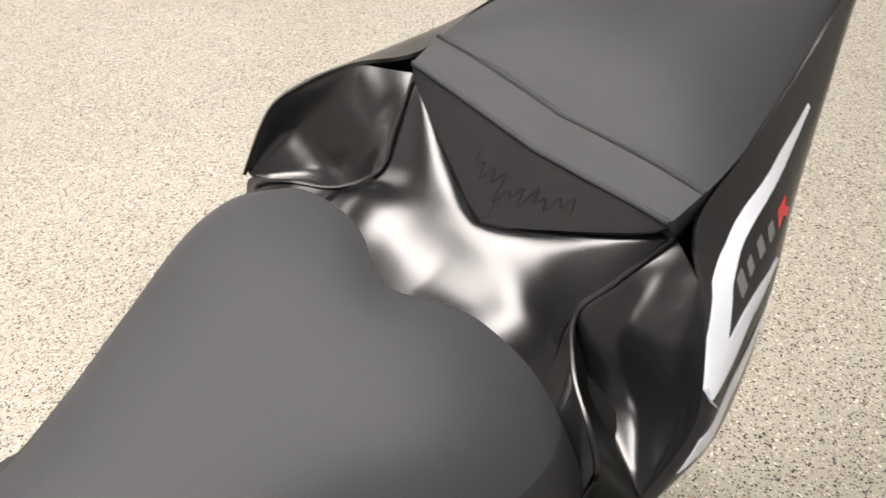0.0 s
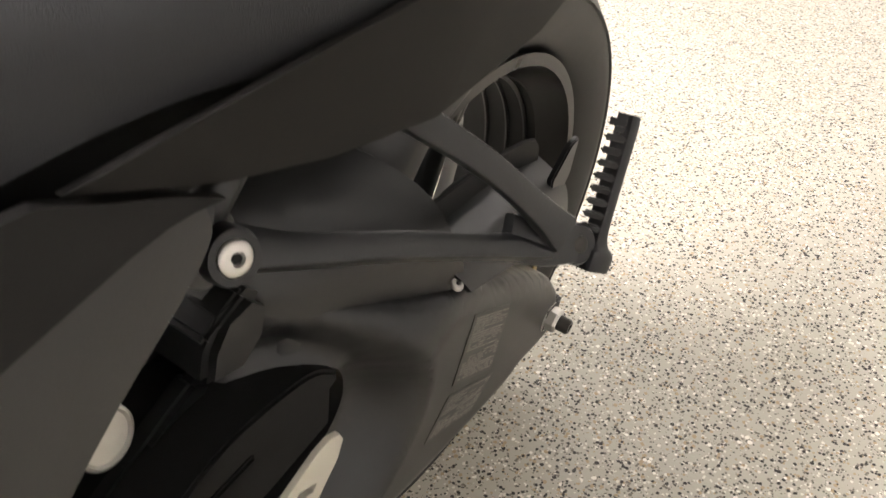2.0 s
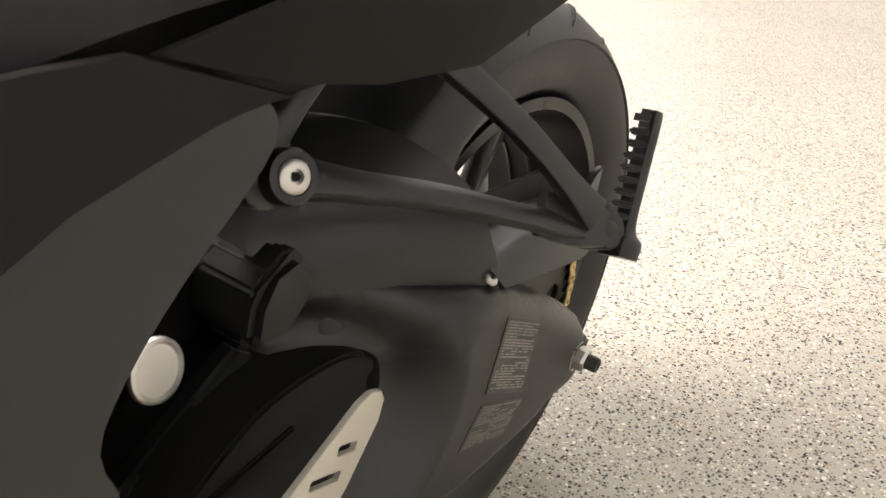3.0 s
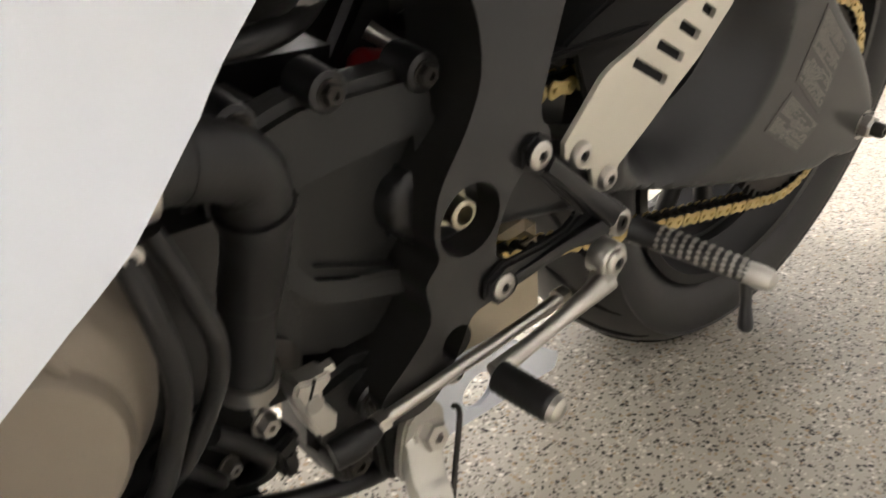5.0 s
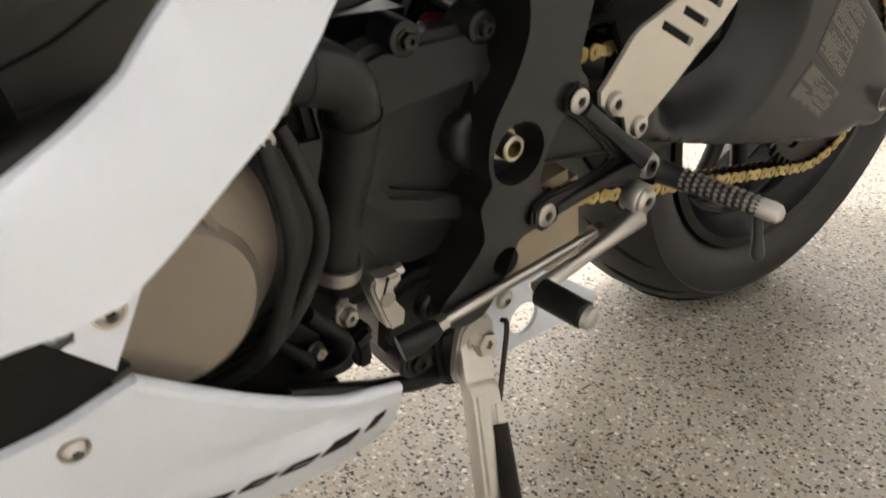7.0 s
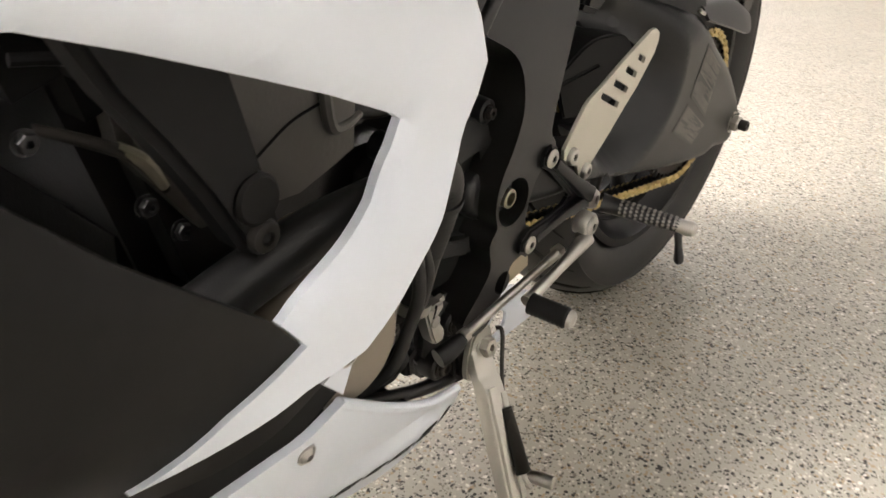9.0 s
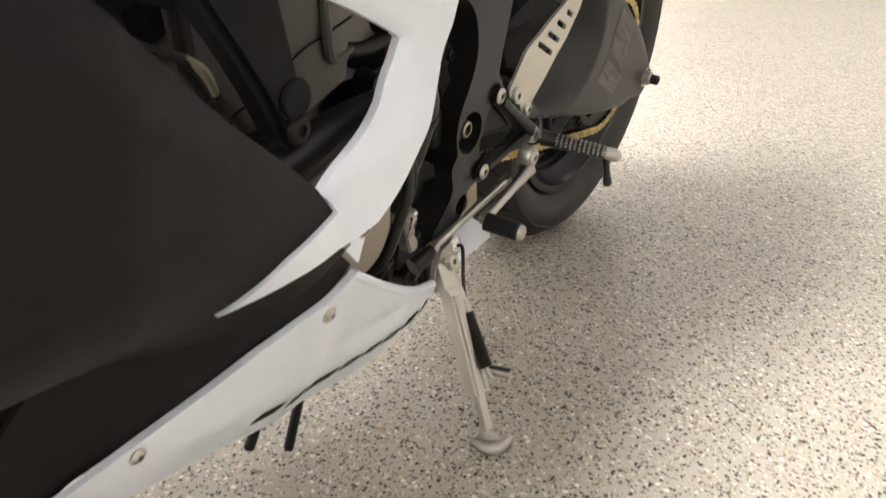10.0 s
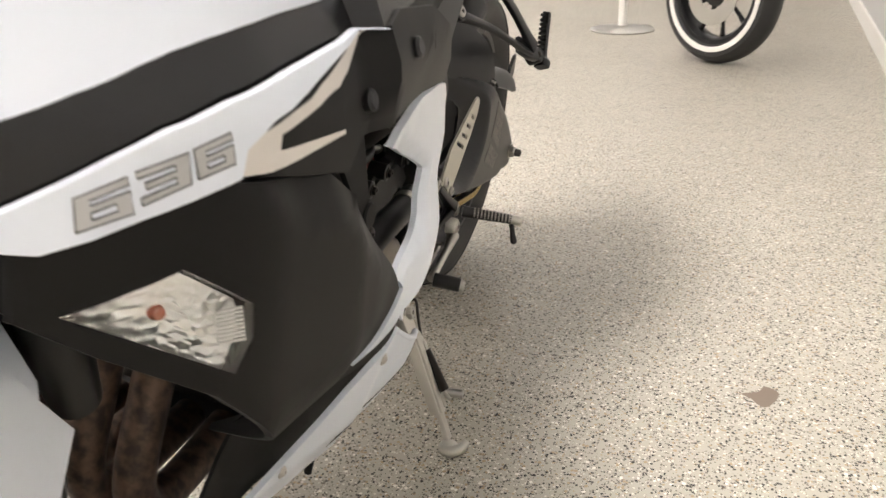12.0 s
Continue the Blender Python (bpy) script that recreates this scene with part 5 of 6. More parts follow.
for side in (1, -1):
    part("knee_panel", skin(dished([(.122, -.055, .892), (.0975, -.113, .8405), (.127, -.121, .795), (.193, -.154, .785)], [(.161, -.079, .8865), (.186, -.104, .861), (.2015, -.128, .833), (.1955, -.157, .787)], 0.014), side=side, n=1, m=1, wide=0.0 if side == 1 else 0.28), GLOSS, tail, "dished gloss black tail panel")
    part("corner_strip", skin([[(.120, -.190, .798), (.138, -.184, .793), (.158, -.192, .788), (.172, -.190, .783)], [(.108, -.147, .828), (.128, -.158, .811), (.153, -.173, .805), (.170, -.180, .795)], [(.0965, -.114, .841), (.120, -.139, .824), (.148, -.158, .817), (.168, -.169, .804)]], side=side, wide=0.0 if side == 1 else 0.28), GLOSS, tail)
    part("knee_wall", skin([[(.0965, -.114, .840), (.120, -.139, .823), (.148, -.158, .816), (.168, -.169, .803), (.176, -.186, .765)], [(.0985, -.113, .836), (.123, -.129, .808), (.152, -.146, .802), (.180, -.160, .792), (.188, -.172, .765)], [(.0995, -.111, .832), (.127, -.120, .794), (.158, -.136, .789), (.193, -.155, .784), (.198, -.160, .764)]], side=side, wide=0.0 if side == 1 else 0.28), COVERPLASTIC, tail)
    part("rim_bead", tube([(MID + side * (o + max(0.0, o - 0.12) * (0.0 if side == 1 else 0.28)), v, w) for o, v, w in ((.121, -.058, .893), (.106, -.092, .862), (.097, -.114, .842), (.120, -.139, .8245), (.148, -.158, .8175), (.168, -.170, .8045), (.170, -.176, .785), (.172, -.212, .770))], 0.0022, 8, 5), GLOSS, tail)
    outer = part("tail_side_panel", skin([[(.197, -.162, .787), (.200, -.128, .835), (.184, -.104, .863), (.159, -.079, .888), (.127, -.045, .906), (.119, .02, .932), (.098, .13, .955), (.07, .25, .975)],
                                          [(.203, -.155, .785), (.207, -.122, .826), (.197, -.093, .848), (.186, -.052, .858), (.166, .0, .878), (.146, .05, .895), (.116, .135, .922), (.085, .22, .94)],
                                          [(.200, -.152, .778), (.205, -.105, .790), (.201, -.072, .796), (.187, -.025, .808), (.168, .02, .825), (.146, .07, .845), (.112, .15, .880), (.080, .22, .91)],
                                          [(.186, -.150, .775), (.182, -.110, .776), (.178, -.070, .783), (.165, -.02, .80), (.145, .04, .822), (.122, .10, .847), (.095, .18, .88), (.06, .27, .91)]], side=side, m=6, wide=0.0 if side == 1 else 0.28), GLOSS, tail, "gloss black tail side panel with white stripes")
    if side == 1:
        tail_outer = outer
# added dark filler; gives the shade between the tail panels
part("tail_core", body([(-0.215, [(0, .790), (.13, .778), (.178, .757), (.15, .70)]), (-0.14, [(0, .812), (.10, .800), (.186, .772), (.150, .72)]), (-0.1, [(0, .820), (.09, .815), (.168, .785), (.140, .73)]), (0.0, [(0, .855), (.1, .862), (.135, .83), (.115, .77)]), (0.2, [(0, .925), (.05, .925), (.07, .905), (.05, .86)])]), DEEP, tail)
PS = [[(0, -.108, .848), (.008, -.104, .851), (.045, -.091, .867), (.085, -.078, .885), (.112, -.068, .898)], [(0, -.057, .891), (.008, -.057, .892), (.05, -.058, .896), (.09, -.061, .902), (.118, -.064, .906)], [(0, -.030, .908), (.008, -.030, .909), (.05, -.031, .913), (.09, -.034, .917), (.121, -.035, .917)],
      [(0, .03, .944), (.008, .03, .944), (.05, .03, .946), (.09, .02, .938), (.119, .01, .928)], [(0, .12, .968), (.008, .12, .968), (.045, .12, .967), (.08, .11, .958), (.104, .10, .946)], [(0, .26, .985), (.008, .26, .985), (.035, .26, .984), (.055, .26, .978), (.07, .26, .966)]]
pseat = part("passenger_seat", skin(PS[2:], 0.03, mirror=True), VINYL, bike, "black vinyl passenger seat with a stitched front band")
part("front_panel", skin(PS[:2], 0.02, mirror=True), VINYL2, pseat, "darker suede-like front panel")
part("band", skin([[(o, v - .001, w + .0015) for o, v, w in r] for r in PS[1:3]], 0.02, mirror=True), VINYL, pseat)
for r in PS[1:3]:
    line = [(MID - o, v, w + .002) for o, v, w in r[:0:-1]] + [(MID + o, v, w + .002) for o, v, w in r]
    part("piping", tube(line, 0.0022, 8, 6), VINYL, pseat)


# covers below the seat
def under_seat(v, w):
    return 0.106 + 0.30 * max(0.0, v + 0.43) - 0.10 * max(0.0, v + 0.25) + 0.25 * (w - 0.70)


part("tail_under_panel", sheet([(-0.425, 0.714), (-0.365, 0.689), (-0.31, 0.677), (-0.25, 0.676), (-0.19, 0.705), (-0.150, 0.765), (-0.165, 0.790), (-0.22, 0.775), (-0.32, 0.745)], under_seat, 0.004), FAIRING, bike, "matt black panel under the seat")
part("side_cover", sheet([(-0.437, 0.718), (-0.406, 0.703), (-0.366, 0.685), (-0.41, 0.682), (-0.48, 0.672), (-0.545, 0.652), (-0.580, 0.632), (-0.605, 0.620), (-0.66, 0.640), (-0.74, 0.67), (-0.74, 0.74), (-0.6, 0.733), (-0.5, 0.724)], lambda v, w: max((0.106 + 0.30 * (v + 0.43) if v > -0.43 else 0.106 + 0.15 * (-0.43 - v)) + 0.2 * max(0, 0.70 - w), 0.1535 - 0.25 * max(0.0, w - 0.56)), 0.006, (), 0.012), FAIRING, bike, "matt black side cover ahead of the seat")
# dark backing sheet in place of the shade between seat and covers
part("seat_gap_shade", sheet([(-0.74, 0.66), (-0.5, 0.66), (-0.37, 0.67), (-0.25, 0.68), (-0.16, 0.76), (-0.2, 0.80), (-0.45, 0.74), (-0.74, 0.76)], lambda v, w: 0.085 + 0.25 * max(0, v + 0.42), 0.01, (), 0.04), DEEP, bike, "dark sheet for the shade in the seat gap")
part("frame_crease", tube([(0.148, -0.640, 0.548), (0.144, -0.605, 0.590), (0.138, -0.578, 0.625)], [0.006, 0.006, 0.004], 10, 4), FRAME, frame_part)
boss = part("subframe_boss", join(turned([(-0.045, 0.020), (0.0, 0.0205), (0.001, 0.019), (0.001, 0)], (0.102, -0.358, 0.636), (0.97, 0.08, 0.2), 24), tube([(0.09, -0.36, 0.63), (0.09, -0.33, 0.66), (0.09, -0.29, 0.69)], [0.012, 0.011, 0.012], 10, 3)), PLASTIC, frame_part)
part("pivot_cap", turned([(0, 0.0185), (0.003, 0.018), (0.004, 0.016), (0.002, 0.0145), (0.003, 0.004), (0.002, 0)], (0.074, -0.418, 0.530), (1, 0.1, 0.25), 28), ALU, frame_part, "bare aluminium pivot cap")

# hugger over the rear tyre, with the chain guard
hug = bmesh.new()
rows = []
for k in range(15):
    a = radians(109 + 5.3 * k)
    fade = 1 - 0.35 * (k / 14)
    prof = [(-.112, .285), (-.108, .315), (-.075, .338), (0, .347), (.075, .338), (.108, .315), (.116, .295 - 0.055 * ease((k - 2) / 4))]
    rows.append([hug.verts.new((AXLE[0] + u, AXLE[1] + r * math.cos(a), AXLE[2] + r * math.sin(a))) for u, r in [(q.x, q.y) for q in spline([(u, r, 0) for u, r in prof], 4)]])
for a, b in zip(rows, rows[1:]):
    for i in range(len(a) - 1):
        hug.faces.new((a[i], a[i + 1], b[i + 1], b[i]))
ext = bmesh.ops.extrude_face_region(hug, geom=hug.faces[:])
for g in ext["geom"]:
    if isinstance(g, bmesh.types.BMVert):
        c = Vector((AXLE[0], AXLE[1], AXLE[2]))
        g.co += (c - g.co).normalized() * 0.003
part("hugger_side", sheet(smooth_line([(-0.36, 0.595), (-0.335, 0.615), (-0.27, 0.612), (-0.22, 0.602), (-0.192, 0.575), (-0.182, 0.535), (-0.168, 0.498), (-0.178, 0.486), (-0.215, 0.490), (-0.28, 0.512), (-0.325, 0.545)]), lambda v, w: 0.058 + 0.082 * ease((v + 0.38) / 0.23) - 12 * max(0.0, w - 0.53) ** 2, 0.006, (), 0.010), MATT, bike, "black hugger side lobe")
part("rear_hugger", hug, MATT, bike, "dark gloss hugger over the rear tyre")
guard_over = part("chain_guard", skin([[(.095, -.185, .506), (.100, -.10, .503), (.103, -.04, .490), (.105, .02, .470)], [(.138, -.180, .504), (.140, -.10, .494), (.141, -.04, .481), (.138, .010, .463)], [(.155, -.170, .484), (.158, -.09, .462), (.157, -.03, .445), (.150, .000, .446)]], 0.004), MATT, bike, "black plastic chain guard")
part("fin", plate([(-0.020, 0.482), (0.006, 0.505), (0.020, 0.506), (0.016, 0.470), (0.002, 0.452), (-0.016, 0.456)], 0.126, 0.132, (), 0.0015), MATT, guard_over)

# passenger peg bracket
PPIV = Vector((0.204, -0.146, 0.546))
LUG_AXIS = (0.90, -0.20, 0.38)
PIN_AXIS = (0.80, -0.32, 0.50)
pp = part("passenger_peg_bracket", join(turned([(-0.034, 0.0), (-0.034, 0.0145), (-0.003, 0.0148), (0.0, 0.0138), (0.0, 0.0100), (-0.0015, 0.0098), (-0.0015, 0.0)], (0.117, -0.355, 0.636), LUG_AXIS, 30),
                                        bar([(0.103, -0.348, 0.629), (0.124, -0.321, 0.620), (0.150, -0.268, 0.600), (0.174, -0.212, 0.573), (0.192, -0.168, 0.552)], [0.026, 0.018, 0.0165, 0.0155, 0.020], [0.012, 0.010, 0.009, 0.009, 0.013], (0.42, -0.25, 0.85)),
                                        bar([(0.126, -0.275, 0.694), (0.140, -0.252, 0.672), (0.164, -0.208, 0.627), (0.184, -0.176, 0.586), (0.197, -0.158, 0.560)], [0.022, 0.018, 0.0165, 0.018, 0.026], [0.013, 0.011, 0.010, 0.011, 0.014], (0.80, -0.35, 0.50)),
                                        bar([(0.176, -0.192, 0.568), (0.190, -0.170, 0.556), (0.202, -0.148, 0.547)], [0.030, 0.030, 0.026], [0.009, 0.012, 0.014], (0.75, -0.35, 0.55)),
                                        turned([(-0.018, 0.0), (-0.018, 0.0140), (0.003, 0.0142), (0.0055, 0.0125), (0.0055, 0)], PPIV, PIN_AXIS, 26)), PLASTIC, bike, "black passenger peg bracket")
socket_bolt(pp, (0.1165, -0.355, 0.636), LUG_AXIS, 0.0092, 0.0036, ALU)
part("rivet", turned([(0, 0.0058), (0.0012, 0.0056), (0.0022, 0.0040), (0.0024, 0)], PPIV + 0.0055 * Vector(PIN_AXIS).normalized(), PIN_AXIS, 18), DARKSTEEL, pp)
q0, q1 = Vector((0.212, -0.132, 0.534)), Vector((0.199, -0.085, 0.606))
pin = Vector((-0.45, -0.85, 0.2)).normalized()
paxis = (q1 - q0).normalized()
back = paxis.cross(pin)
ppeg = part("passenger_peg", join(bar([q0 - paxis * 0.012, q0, q0.lerp(q1, 0.12), q0.lerp(q1, 0.5), q1, q1 + paxis * 0.005], [0.024, 0.026, 0.015, 0.0145, 0.0150, 0.010], [0.020, 0.020, 0.010, 0.0085, 0.0085, 0.006], pin),
                                  block((0.015, 0.013, 0.010), Matrix.Translation(q1 + pin * 0.006) @ paxis.to_track_quat("Y", "Z").to_matrix().to_4x4(), 0.004)), PLASTIC, pp, "folded black passenger peg")
for i in range(8):
    part("tooth", block((0.0145, 0.0046, 0.0075), Matrix.Translation(q0.lerp(q1, 0.20 + 0.098 * i) + pin * 0.0075) @ paxis.to_track_quat("Y", "Z").to_matrix().to_4x4(), 0.0014), FRAME, ppeg)


# ---- prints and stickers ----
import mathutils.bvhtree


def lie_on(ob, lift=0.0006):
    """How far out the skin of a part lies at (v, w), a little proud of it."""
    me = ob.data
    tree = mathutils.bvhtree.BVHTree.FromPolygons([v.co for v in me.vertices], [p.vertices[:] for p in me.polygons])

    def depth(v, w):
        hit = tree.ray_cast(Vector((0.6, v, w)), Vector((-1, 0, 0)))[0]
        if hit is None:
            hit = tree.find_nearest(Vector((0.25, v, w)))[0]
        return hit.x + lift
    return depth


def decal(name, outline, depth, material, parent, holes=(), label="", step=0.006):
    return part(name, sheet(outline, depth, 0.0004, holes, step, 0), material, parent, label)


# tail
side = lie_on(tail_outer, 0.0008)
decal("stripe", [(-0.115, 0.851), (-0.094, 0.873), (-0.066, 0.888), (-0.036, 0.8945), (-0.006, 0.905), (0.042, 0.919), (0.093, 0.930), (0.094, 0.927), (0.045, 0.912), (0.001, 0.899), (-0.028, 0.890), (-0.053, 0.881), (-0.079, 0.866), (-0.039, 0.871), (0.002, 0.8735), (0.006, 0.870), (-0.047, 0.8625), (-0.112, 0.848)],
      side, WHITE, tail_outer, (), "white forked stripe")
decal("stripe", [(-0.140, 0.808), (-0.126, 0.830), (-0.080, 0.845), (-0.040, 0.851), (-0.010, 0.853), (-0.030, 0.845), (-0.075, 0.830), (-0.110, 0.816)], side, WHITE, tail_outer, (), "white lower stripe")
for v0, w0, size in ((-0.050, 0.8745, 1.0), (-0.034, 0.8785, 0.8), (-0.018, 0.8815, 0.9), (-0.002, 0.8840, 0.9)):
    decal("print_mark", [(v0, w0), (v0 + 0.004, w0 + 0.0075 * size), (v0 + 0.013 * size, w0 + 0.0095 * size), (v0 + 0.010 * size, w0 + 0.002)], side, GREYPRINT, tail_outer, (), "grey printed mark")
decal("red_mark", [(0.014, 0.886), (0.019, 0.894), (0.033, 0.897), (0.030, 0.892), (0.036, 0.888), (0.028, 0.885), (0.024, 0.889)], side, REDPRINT, tail_outer, (), "red printed mark")

# swingarm stickers
skin_of = lie_on(swingarm, 0.0006)
for corners, pale in (([(-0.163, 0.456), (-0.101, 0.416), (-0.117, 0.349), (-0.184, 0.393)], 0), ([(-0.187, 0.384), (-0.111, 0.338), (-0.141, 0.317), (-0.217, 0.355)], 1)):
    note = decal("sticker", corners, skin_of, STICKER, swingarm, (), "dark warning sticker with pale fine print", 0.012)
    a, b, c, d = [Vector((*q, 0)) for q in corners]

    def at(s, t):
        q = a.lerp(b, s).lerp(d.lerp(c, s), t)
        return (q.x, q.y)
    bars = []
    random.seed(4 + pale)
    rows_n = 17 if pale else 24
    for i in range(rows_n):
        t0 = 0.05 + 0.90 * i / rows_n
        t1 = t0 + 0.45 * 0.9 / rows_n
        s, solid = 0.05, i % 6 < 3
        while s < 0.9:
            run_s = min(0.95, s + (random.uniform(0.30, 0.5) if solid else random.uniform(0.05, 0.16)))
            if random.random() < 0.82:
                bars.append(sheet([at(s, t0), at(run_s, t0), at(run_s, t1), at(s, t1)], lambda v, w: skin_of(v, w) + 0.0005, 0.0002, (), 0.03, 0))
            s = run_s + random.uniform(0.012, 0.05)
    part("fine_print", join(*bars), PALEPRINT, note, "pale lines of fine print", smooth=False)

# belly pan: a row of dark slanted shapes
low = lie_on(belly, 0.0006)
for v0, v1, slit in ((-0.940, -0.910, 0), (-0.905, -0.880, 1), (-0.878, -0.841, 0), (-0.839, -0.814, 1), (-0.811, -0.789, 1), (-0.787, -0.762, 1), (-0.760, -0.733, 0), (-0.728, -0.712, 0)):
    base = 0.2385 + min(0.012, 0.10 * max(0.0, v0 + 0.86)) + 0.06 * max(0.0, -0.88 - v0)
    tall, shift = 0.0115, 0.007
    line = [(v0, base), (v0 + shift * 0.3, base + tall * 0.5), (v0 + shift, base + tall), (v1, base + tall), (v1 - shift * 0.2, base + tall * 0.6), (v1 - shift, base)]
    holes = [[(v0 + 0.007, base + 0.0042), (v0 + 0.0085, base + 0.0066), (v1 - 0.005, base + 0.0066), (v1 - 0.0065, base + 0.0042)]] if slit else ()
    decal("dark_shape", line, low, DEEP, belly, holes, "dark slanted printed shape", 0.01)

# number band: outlined grey digits 6 3 6, written as strokes
face = lie_on(band, 0.0007)
GREY = surface("grey_number_print", (0.44, 0.44, 0.43), 0.42)
for digit, (a, b, c, d) in (("636"[0], ((-1.317, 0.676), (-1.296, 0.688), (-1.294, 0.666), (-1.317, 0.656))), ("636"[1], ((-1.295, 0.689), (-1.271, 0.6985), (-1.270, 0.680), (-1.293, 0.669))), ("636"[2], ((-1.271, 0.699), (-1.250, 0.707), (-1.248, 0.688), (-1.269, 0.681)))):
    a, b, c, d = [Vector((*q, 0)) for q in (a, b, c, d)]

    def spot(x, y):
        q = a.lerp(b, 0.04 + 0.90 * x).lerp(d.lerp(c, 0.04 + 0.90 * x), 1 - y)
        return (q.x, q.y)
    six = [[(0, 0), (0, 1), (1, 1), (1, 0.78), (0.28, 0.78), (0.28, 0.62), (1, 0.62), (1, 0)], [(0.28, 0.22), (0.28, 0.42), (0.74, 0.42), (0.74, 0.22)]]
    three = [[(0, 0), (0, 0.22), (0.72, 0.22), (0.72, 0.41), (0.12, 0.41), (0.12, 0.61), (0.72, 0.61), (0.72, 0.79), (0, 0.79), (0, 1), (1, 1), (1, 0)]]
    outline = six if digit == "6" else three
    mark = decal("number", [spot(*q) for q in outline[0]], face, GREY, band, [[spot(*q) for q in h] for h in outline[1:]], "grey printed number with a dark outline")
    for ring in outline:
        pts = [spot(*q) for q in ring + ring[:1]]
        part("outline", tube([(face(v, w) + 0.0004, v, w) for v, w in pts], 0.0006, 6, 1, smoothed=False), GREYPRINT, mark)

# silver arrow and black line behind the band
upper = lie_on(upper_fairing, 0.0008)
decal("arrow", [(-1.243, 0.677), (-1.242, 0.688), (-1.230, 0.700), (-1.182, 0.714), (-1.140, 0.728), (-1.098, 0.744), (-1.147, 0.714), (-1.183, 0.704), (-1.212, 0.697), (-1.213, 0.687), (-1.139, 0.683), (-1.139, 0.680), (-1.220, 0.675)], upper, SILVERPRINT, upper_fairing, (), "silver printed arrow")
for dv, dw in ((-1.030, 0.722), (-1.108, 0.697)):
    part("knob", turned([(-0.004, 0.0085), (0.002, 0.0085), (0.004, 0.006), (0.004, 0)], (upper(dv, dw), dv, dw), (1, 0, 0.3), 20), PLASTIC, upper_fairing, "black push rivet")
# squiggle stitched into the front panel of the passenger seat
squiggle = []
for k in range(10):
    f = k / 9
    o = 0.055 - 0.085 * f
    squiggle += [(o, 0.30 + 0.10 * (k % 2)), (o - 0.004, 0.62 - 0.06 * (k % 3))]


def on_panel(out, f):
    """A point on the sloping front panel: out from the middle, f up its slope."""
    row0 = [Vector(q) for q in PS[0]]
    row1 = [Vector(q) for q in PS[1]]

    def along(row):
        o = abs(out)
        for p, q in zip(row, row[1:]):
            if o <= q.x:
                return p.lerp(q, (o - p.x) / (q.x - p.x))
        return row[-1]
    q = along(row0).lerp(along(row1), f)
    return (MID + out, q.y - 0.0005, q.z + 0.0012)


part("stitched_emblem", tube([on_panel(o, f) for o, f in squiggle], 0.0003, 6, 3), VINYL2, pseat, "embossed wavy emblem")


# ---- smaller parts of the engine bay ----
part("pad", turned([(-0.004, 0.0150), (0.002, 0.0150), (0.004, 0.013), (0.0045, 0)], (0.200, -0.906, 0.516), (1, 0, 0.05), 28), FAIRING, frame_part, "round black plug")
part("head_cover", plate([(-0.945, 0.61), (-0.930, 0.52), (-0.880, 0.455), (-0.795, 0.452), (-0.742, 0.470), (-0.740, 0.60)], 0.09, 0.125, (), 0.010), BLOCK, engine, "grey cast cylinder side")
part("rib", tube([(0.126, -0.790, 0.575), (0.127, -0.785, 0.535), (0.127, -0.778, 0.503), (0.126, -0.765, 0.497), (0.124, -0.745, 0.502)], [0.004, 0.005, 0.005, 0.004, 0.003], 8, 4), BLOCK, engine)
part("exhaust_port_clamp", tube([(0.130, -0.985, 0.555), (0.140, -0.955, 0.541), (0.142, -0.936, 0.528), (0.140, -0.920, 0.505)], [0.0030, 0.0040, 0.0042, 0.0034], 10, 5), DARKSTEEL, engine, "heat-browned clamp")
part("brass_bracket", tube([(0.142, -0.948, 0.539), (0.145, -0.934, 0.527), (0.142, -0.922, 0.508)], [0.003, 0.0042, 0.003], 8, 4), YELLOWZINC, engine, "brassy bright bracket")
for q in ((0.150, -1.032, 0.591), (0.150, -0.999, 0.558), (0.150, -0.940, 0.505), (0.148, -0.918, 0.481)):
    hex_nut(engine, q, (1, 0, 0.1), 0.0055, 0.006, CAST, "engine_bolt", 0.4)
part("gasket_line", tube([(0.1255, -0.890, 0.478), (0.1255, -0.850, 0.492), (0.1255, -0.815, 0.512), (0.1255, -0.785, 0.520), (0.1255, -0.748, 0.530)], 0.0011, 6, 4), DEEP, engine)
part("wire", tube([(0.13, -0.99, 0.59), (0.135, -0.96, 0.585), (0.13, -0.93, 0.565), (0.12, -0.90, 0.56)], 0.0035, 8, 5), RUBBER, engine)
part("throttle_body", turned([(-0.03, 0.0), (-0.03, 0.026), (0.02, 0.026), (0.022, 0.028), (0.03, 0.028), (0.03, 0.023), (0.0, 0.022), (0, 0)], (0.10, -0.658, 0.533), (0.7, 0.1, 0.7), 28), CAST, engine, "black ringed intake stub")
# unseen block added to close bright gaps above the engine with dark
part("bay_filler", block((0.22, 0.34, 0.12), pose(-0.012, -0.80, 0.70, 12, 0, 0), 0.03), DEEP, bike, "dark filler block added above the engine")
part("cylinder_rear", plate([(-0.72, 0.56), (-0.62, 0.525), (-0.615, 0.49), (-0.66, 0.482), (-0.70, 0.47), (-0.74, 0.49)], 0.02, 0.095, (), 0.012), BLOCK, engine, "grey cast cylinder rear")
part("rear_wiring", tube([(0.09, -0.75, 0.50), (0.095, -0.70, 0.485), (0.10, -0.66, 0.490), (0.08, -0.62, 0.50), (0.06, -0.58, 0.54)], [0.008, 0.007, 0.008, 0.007, 0.006], 10, 5), RUBBER, engine)
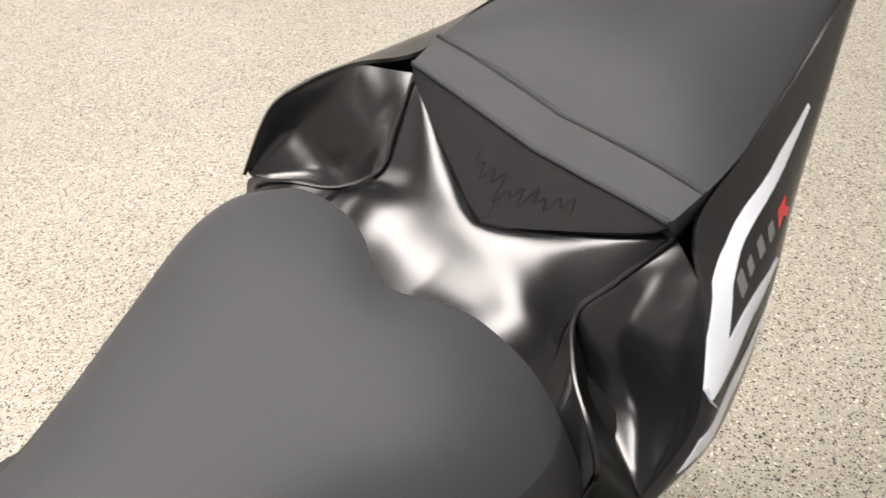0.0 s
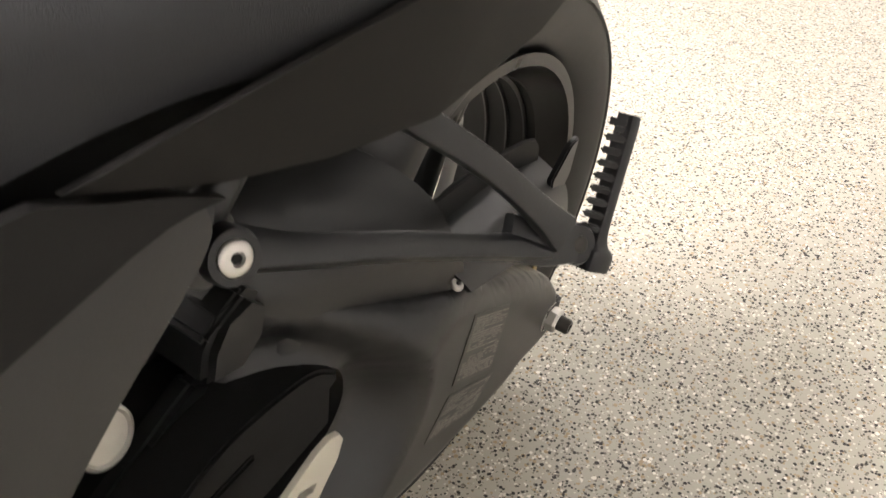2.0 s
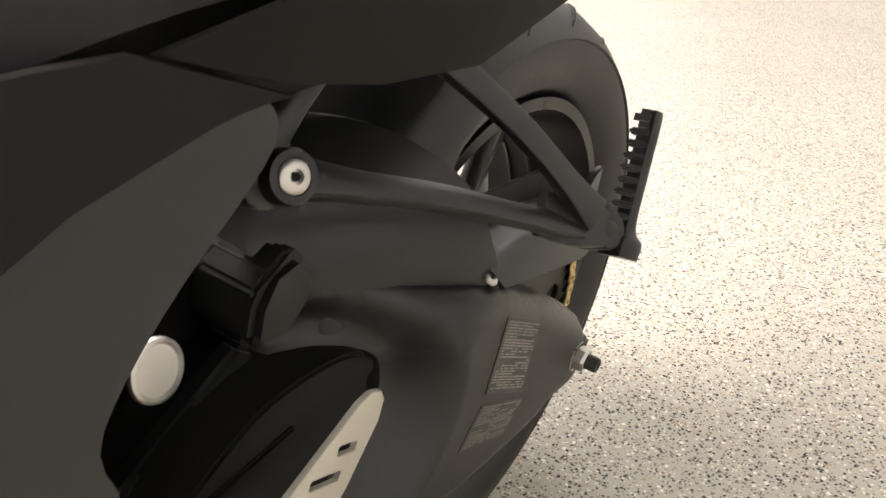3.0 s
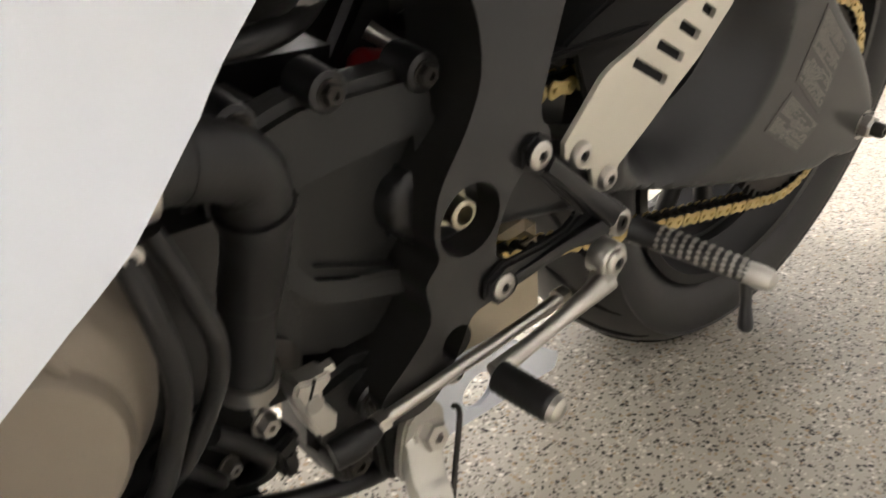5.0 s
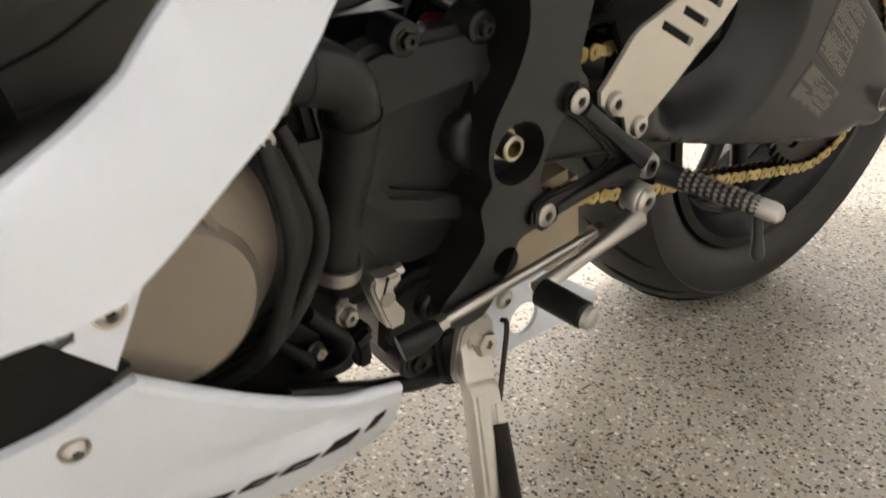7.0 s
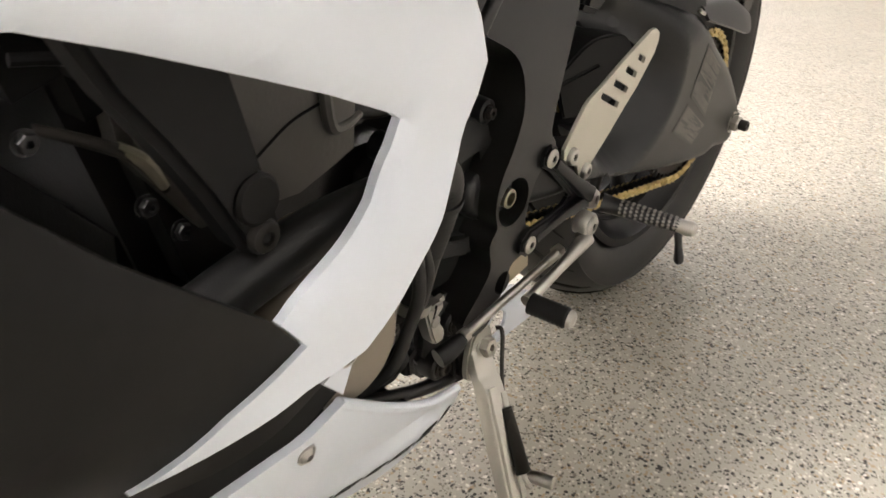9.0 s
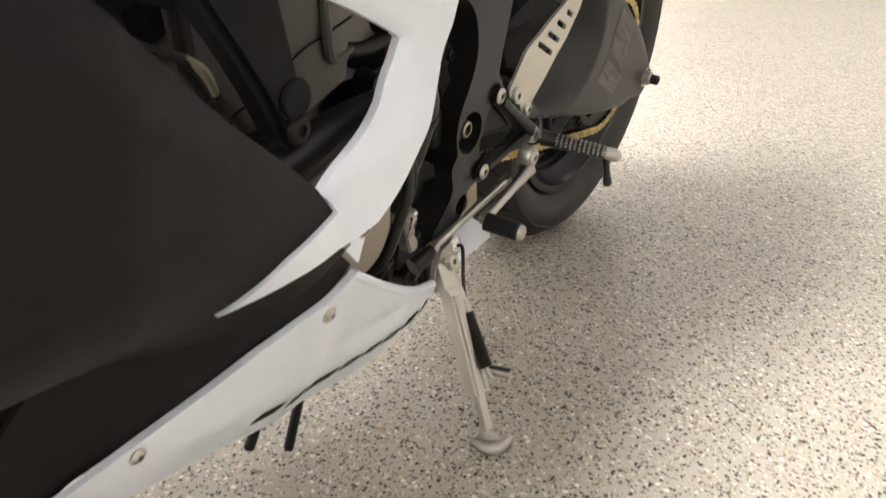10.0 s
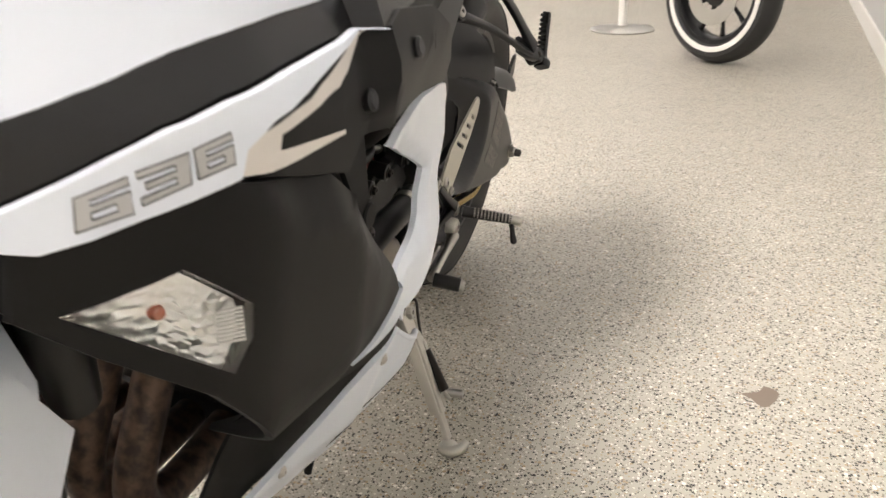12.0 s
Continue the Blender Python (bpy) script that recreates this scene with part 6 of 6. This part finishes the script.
for q in ((0.118, -0.643, 0.463), (0.118, -0.580, 0.462), (0.118, -0.696, 0.456), (0.115, -0.692, 0.287)):
    part("bolt_lug", turned([(-0.02, 0.0125), (0.004, 0.0115), (0.005, 0.010), (0.005, 0)], q, (1, 0, 0), 20), PLASTIC, engine)
    hex_nut(engine, (q[0] + 0.005, q[1], q[2]), (1, 0, 0), 0.0062, 0.006, STEEL if q[2] < 0.3 else DARKSTEEL, "engine_bolt", 0.4)

# rear shock with its red adjuster
shock = part("rear_shock", tube([(0.0, -0.53, 0.66), (0.0, -0.515, 0.50), (0.0, -0.50, 0.36)], 0.020, 18, 3), DARKSTEEL, bike, "rear shock with a red adjuster")
part("adjuster", turned([(-0.030, 0.0), (-0.030, 0.014), (-0.027, 0.017), (0.027, 0.017), (0.030, 0.014), (0.030, 0.0)], (0.030, -0.525, 0.424), (0, 1, -0.2), 30), RED, shock, "red anodised adjuster ring")
part("spring_coil", tube([(0.034 * math.cos(0.55 * i), -0.522 + 0.034 * math.sin(0.55 * i), 0.46 + 0.0032 * i) for i in range(56)], 0.0065, 8, 2), DARKSTEEL, shock)
part("reservoir_clip", tube([(0.04, -0.555, 0.462), (0.055, -0.540, 0.452), (0.058, -0.52, 0.447), (0.05, -0.49, 0.44)], [0.006, 0.005, 0.007, 0.005], 10, 4), STEEL, shock, "bright clip")

# side cover of the stand: bracket with two bolts, and the guard's screw
bracket = part("stand_bracket", plate([(-0.657, 0.280), (-0.625, 0.290), (-0.598, 0.284), (-0.572, 0.275), (-0.570, 0.262), (-0.592, 0.255), (-0.598, 0.235), (-0.597, 0.188), (-0.628, 0.198), (-0.648, 0.204), (-0.647, 0.221), (-0.658, 0.236)], 0.085, 0.126, (), 0.008), CAST, bike, "black cast side stand bracket")
for q, r in (((0.128, -0.618, 0.262), 0.0125), ((0.130, -0.634, 0.222), 0.0150)):
    part("boss", turned([(-0.01, r * 1.1), (0.006, r * 1.05), (0.008, r * 0.9), (0.008, 0)], q, (1, 0, 0), 22), CAST, bracket)
    hex_nut(bracket, (q[0] + 0.008, q[1], q[2]), (1, 0, 0), r * 0.58, 0.006, DARKSTEEL, "bracket_bolt", 0.45)
part("switch", plate(smooth_line([(-0.616, 0.238), (-0.596, 0.234), (-0.590, 0.190), (-0.606, 0.190), (-0.612, 0.205)]), 0.126, 0.140, (), 0.004), PLASTIC, bracket, "black stand switch")
part("pivot_ear", plate(smooth_line([(-0.604, 0.232), (-0.598, 0.246), (-0.585, 0.250), (-0.572, 0.243), (-0.567, 0.222), (-0.572, 0.188), (-0.602, 0.192)]), 0.140, 0.149, (), 0.002), STANDALU, stand, "bare aluminium ear")
part("lower_case", plate(smooth_line([(-0.76, 0.30), (-0.72, 0.312), (-0.692, 0.302), (-0.684, 0.283), (-0.682, 0.268), (-0.687, 0.256), (-0.676, 0.240), (-0.678, 0.227), (-0.696, 0.222), (-0.74, 0.230), (-0.78, 0.26)]), 0.06, 0.124, (), 0.012), CAST, engine)
part("shift_seal", turned([(0, 0.020), (0.006, 0.020), (0.008, 0.016), (0.008, 0.0)], (0.118, -0.684, 0.310), (1, 0, 0), 26), DARKSTEEL, engine, "dull shaft seal ring")
# stator cover: raised rib running down to the boss
part("cover_rib", tube([(0.194, -0.824, 0.456), (0.2045, -0.822, 0.440), (0.2062, -0.816, 0.426), (0.2065, -0.810, 0.417)], [0.001, 0.0022, 0.0026, 0.001], 8, 5), COVER, stator)
part("cover_notch", tube([(0.2063, -0.858, 0.420), (0.2066, -0.853, 0.412), (0.2068, -0.848, 0.406)], [0.0006, 0.0016, 0.0006], 6, 4), DARKSTEEL, stator)

# hoses, plugs and bolts below the shift shaft
part("breather_hose", tube([(0.150, -0.735, 0.310), (0.146, -0.712, 0.285), (0.138, -0.698, 0.262), (0.120, -0.706, 0.240), (0.090, -0.73, 0.232)], 0.0062, 12, 5), RUBBER, engine, "black breather hose")
part("breather_hose", tube([(0.140, -0.760, 0.300), (0.138, -0.735, 0.272), (0.126, -0.722, 0.250), (0.10, -0.74, 0.236)], 0.0052, 12, 5), RUBBER, engine, "black breather hose")
part("plug", join(block((0.022, 0.020, 0.016), pose(0.128, -0.684, 0.262, 24, 0, 8), 0.004), block((0.014, 0.012, 0.022), pose(0.130, -0.680, 0.246, 10, 0, 0), 0.003)), PLASTIC, engine, "black connector plug")
part("oil_union", turned([(-0.02, 0.010), (0.006, 0.010), (0.006, 0.0075), (0.012, 0.0075), (0.012, 0)], (0.122, -0.700, 0.268), (1, 0.2, -0.2), 18), CAST, engine)
for q, r in (((0.136, -0.697, 0.288), 0.0068), ((0.128, -0.716, 0.262), 0.0052)):
    hex_nut(engine, q, (1, 0.1, 0), r, 0.008, STEEL, "engine_bolt", 0.35)
part("drip_tray", tube([(0.13, -0.740, 0.236), (0.13, -0.700, 0.220), (0.13, -0.660, 0.204), (0.128, -0.605, 0.190), (0.11, -0.57, 0.182)], [0.006, 0.0065, 0.007, 0.008, 0.006], 10, 4), PLASTIC, bike, "black strut behind the side stand")
dome_screw(lower_guard, (0.105, -0.516, 0.215), (1, 0, 0), 0.0075)
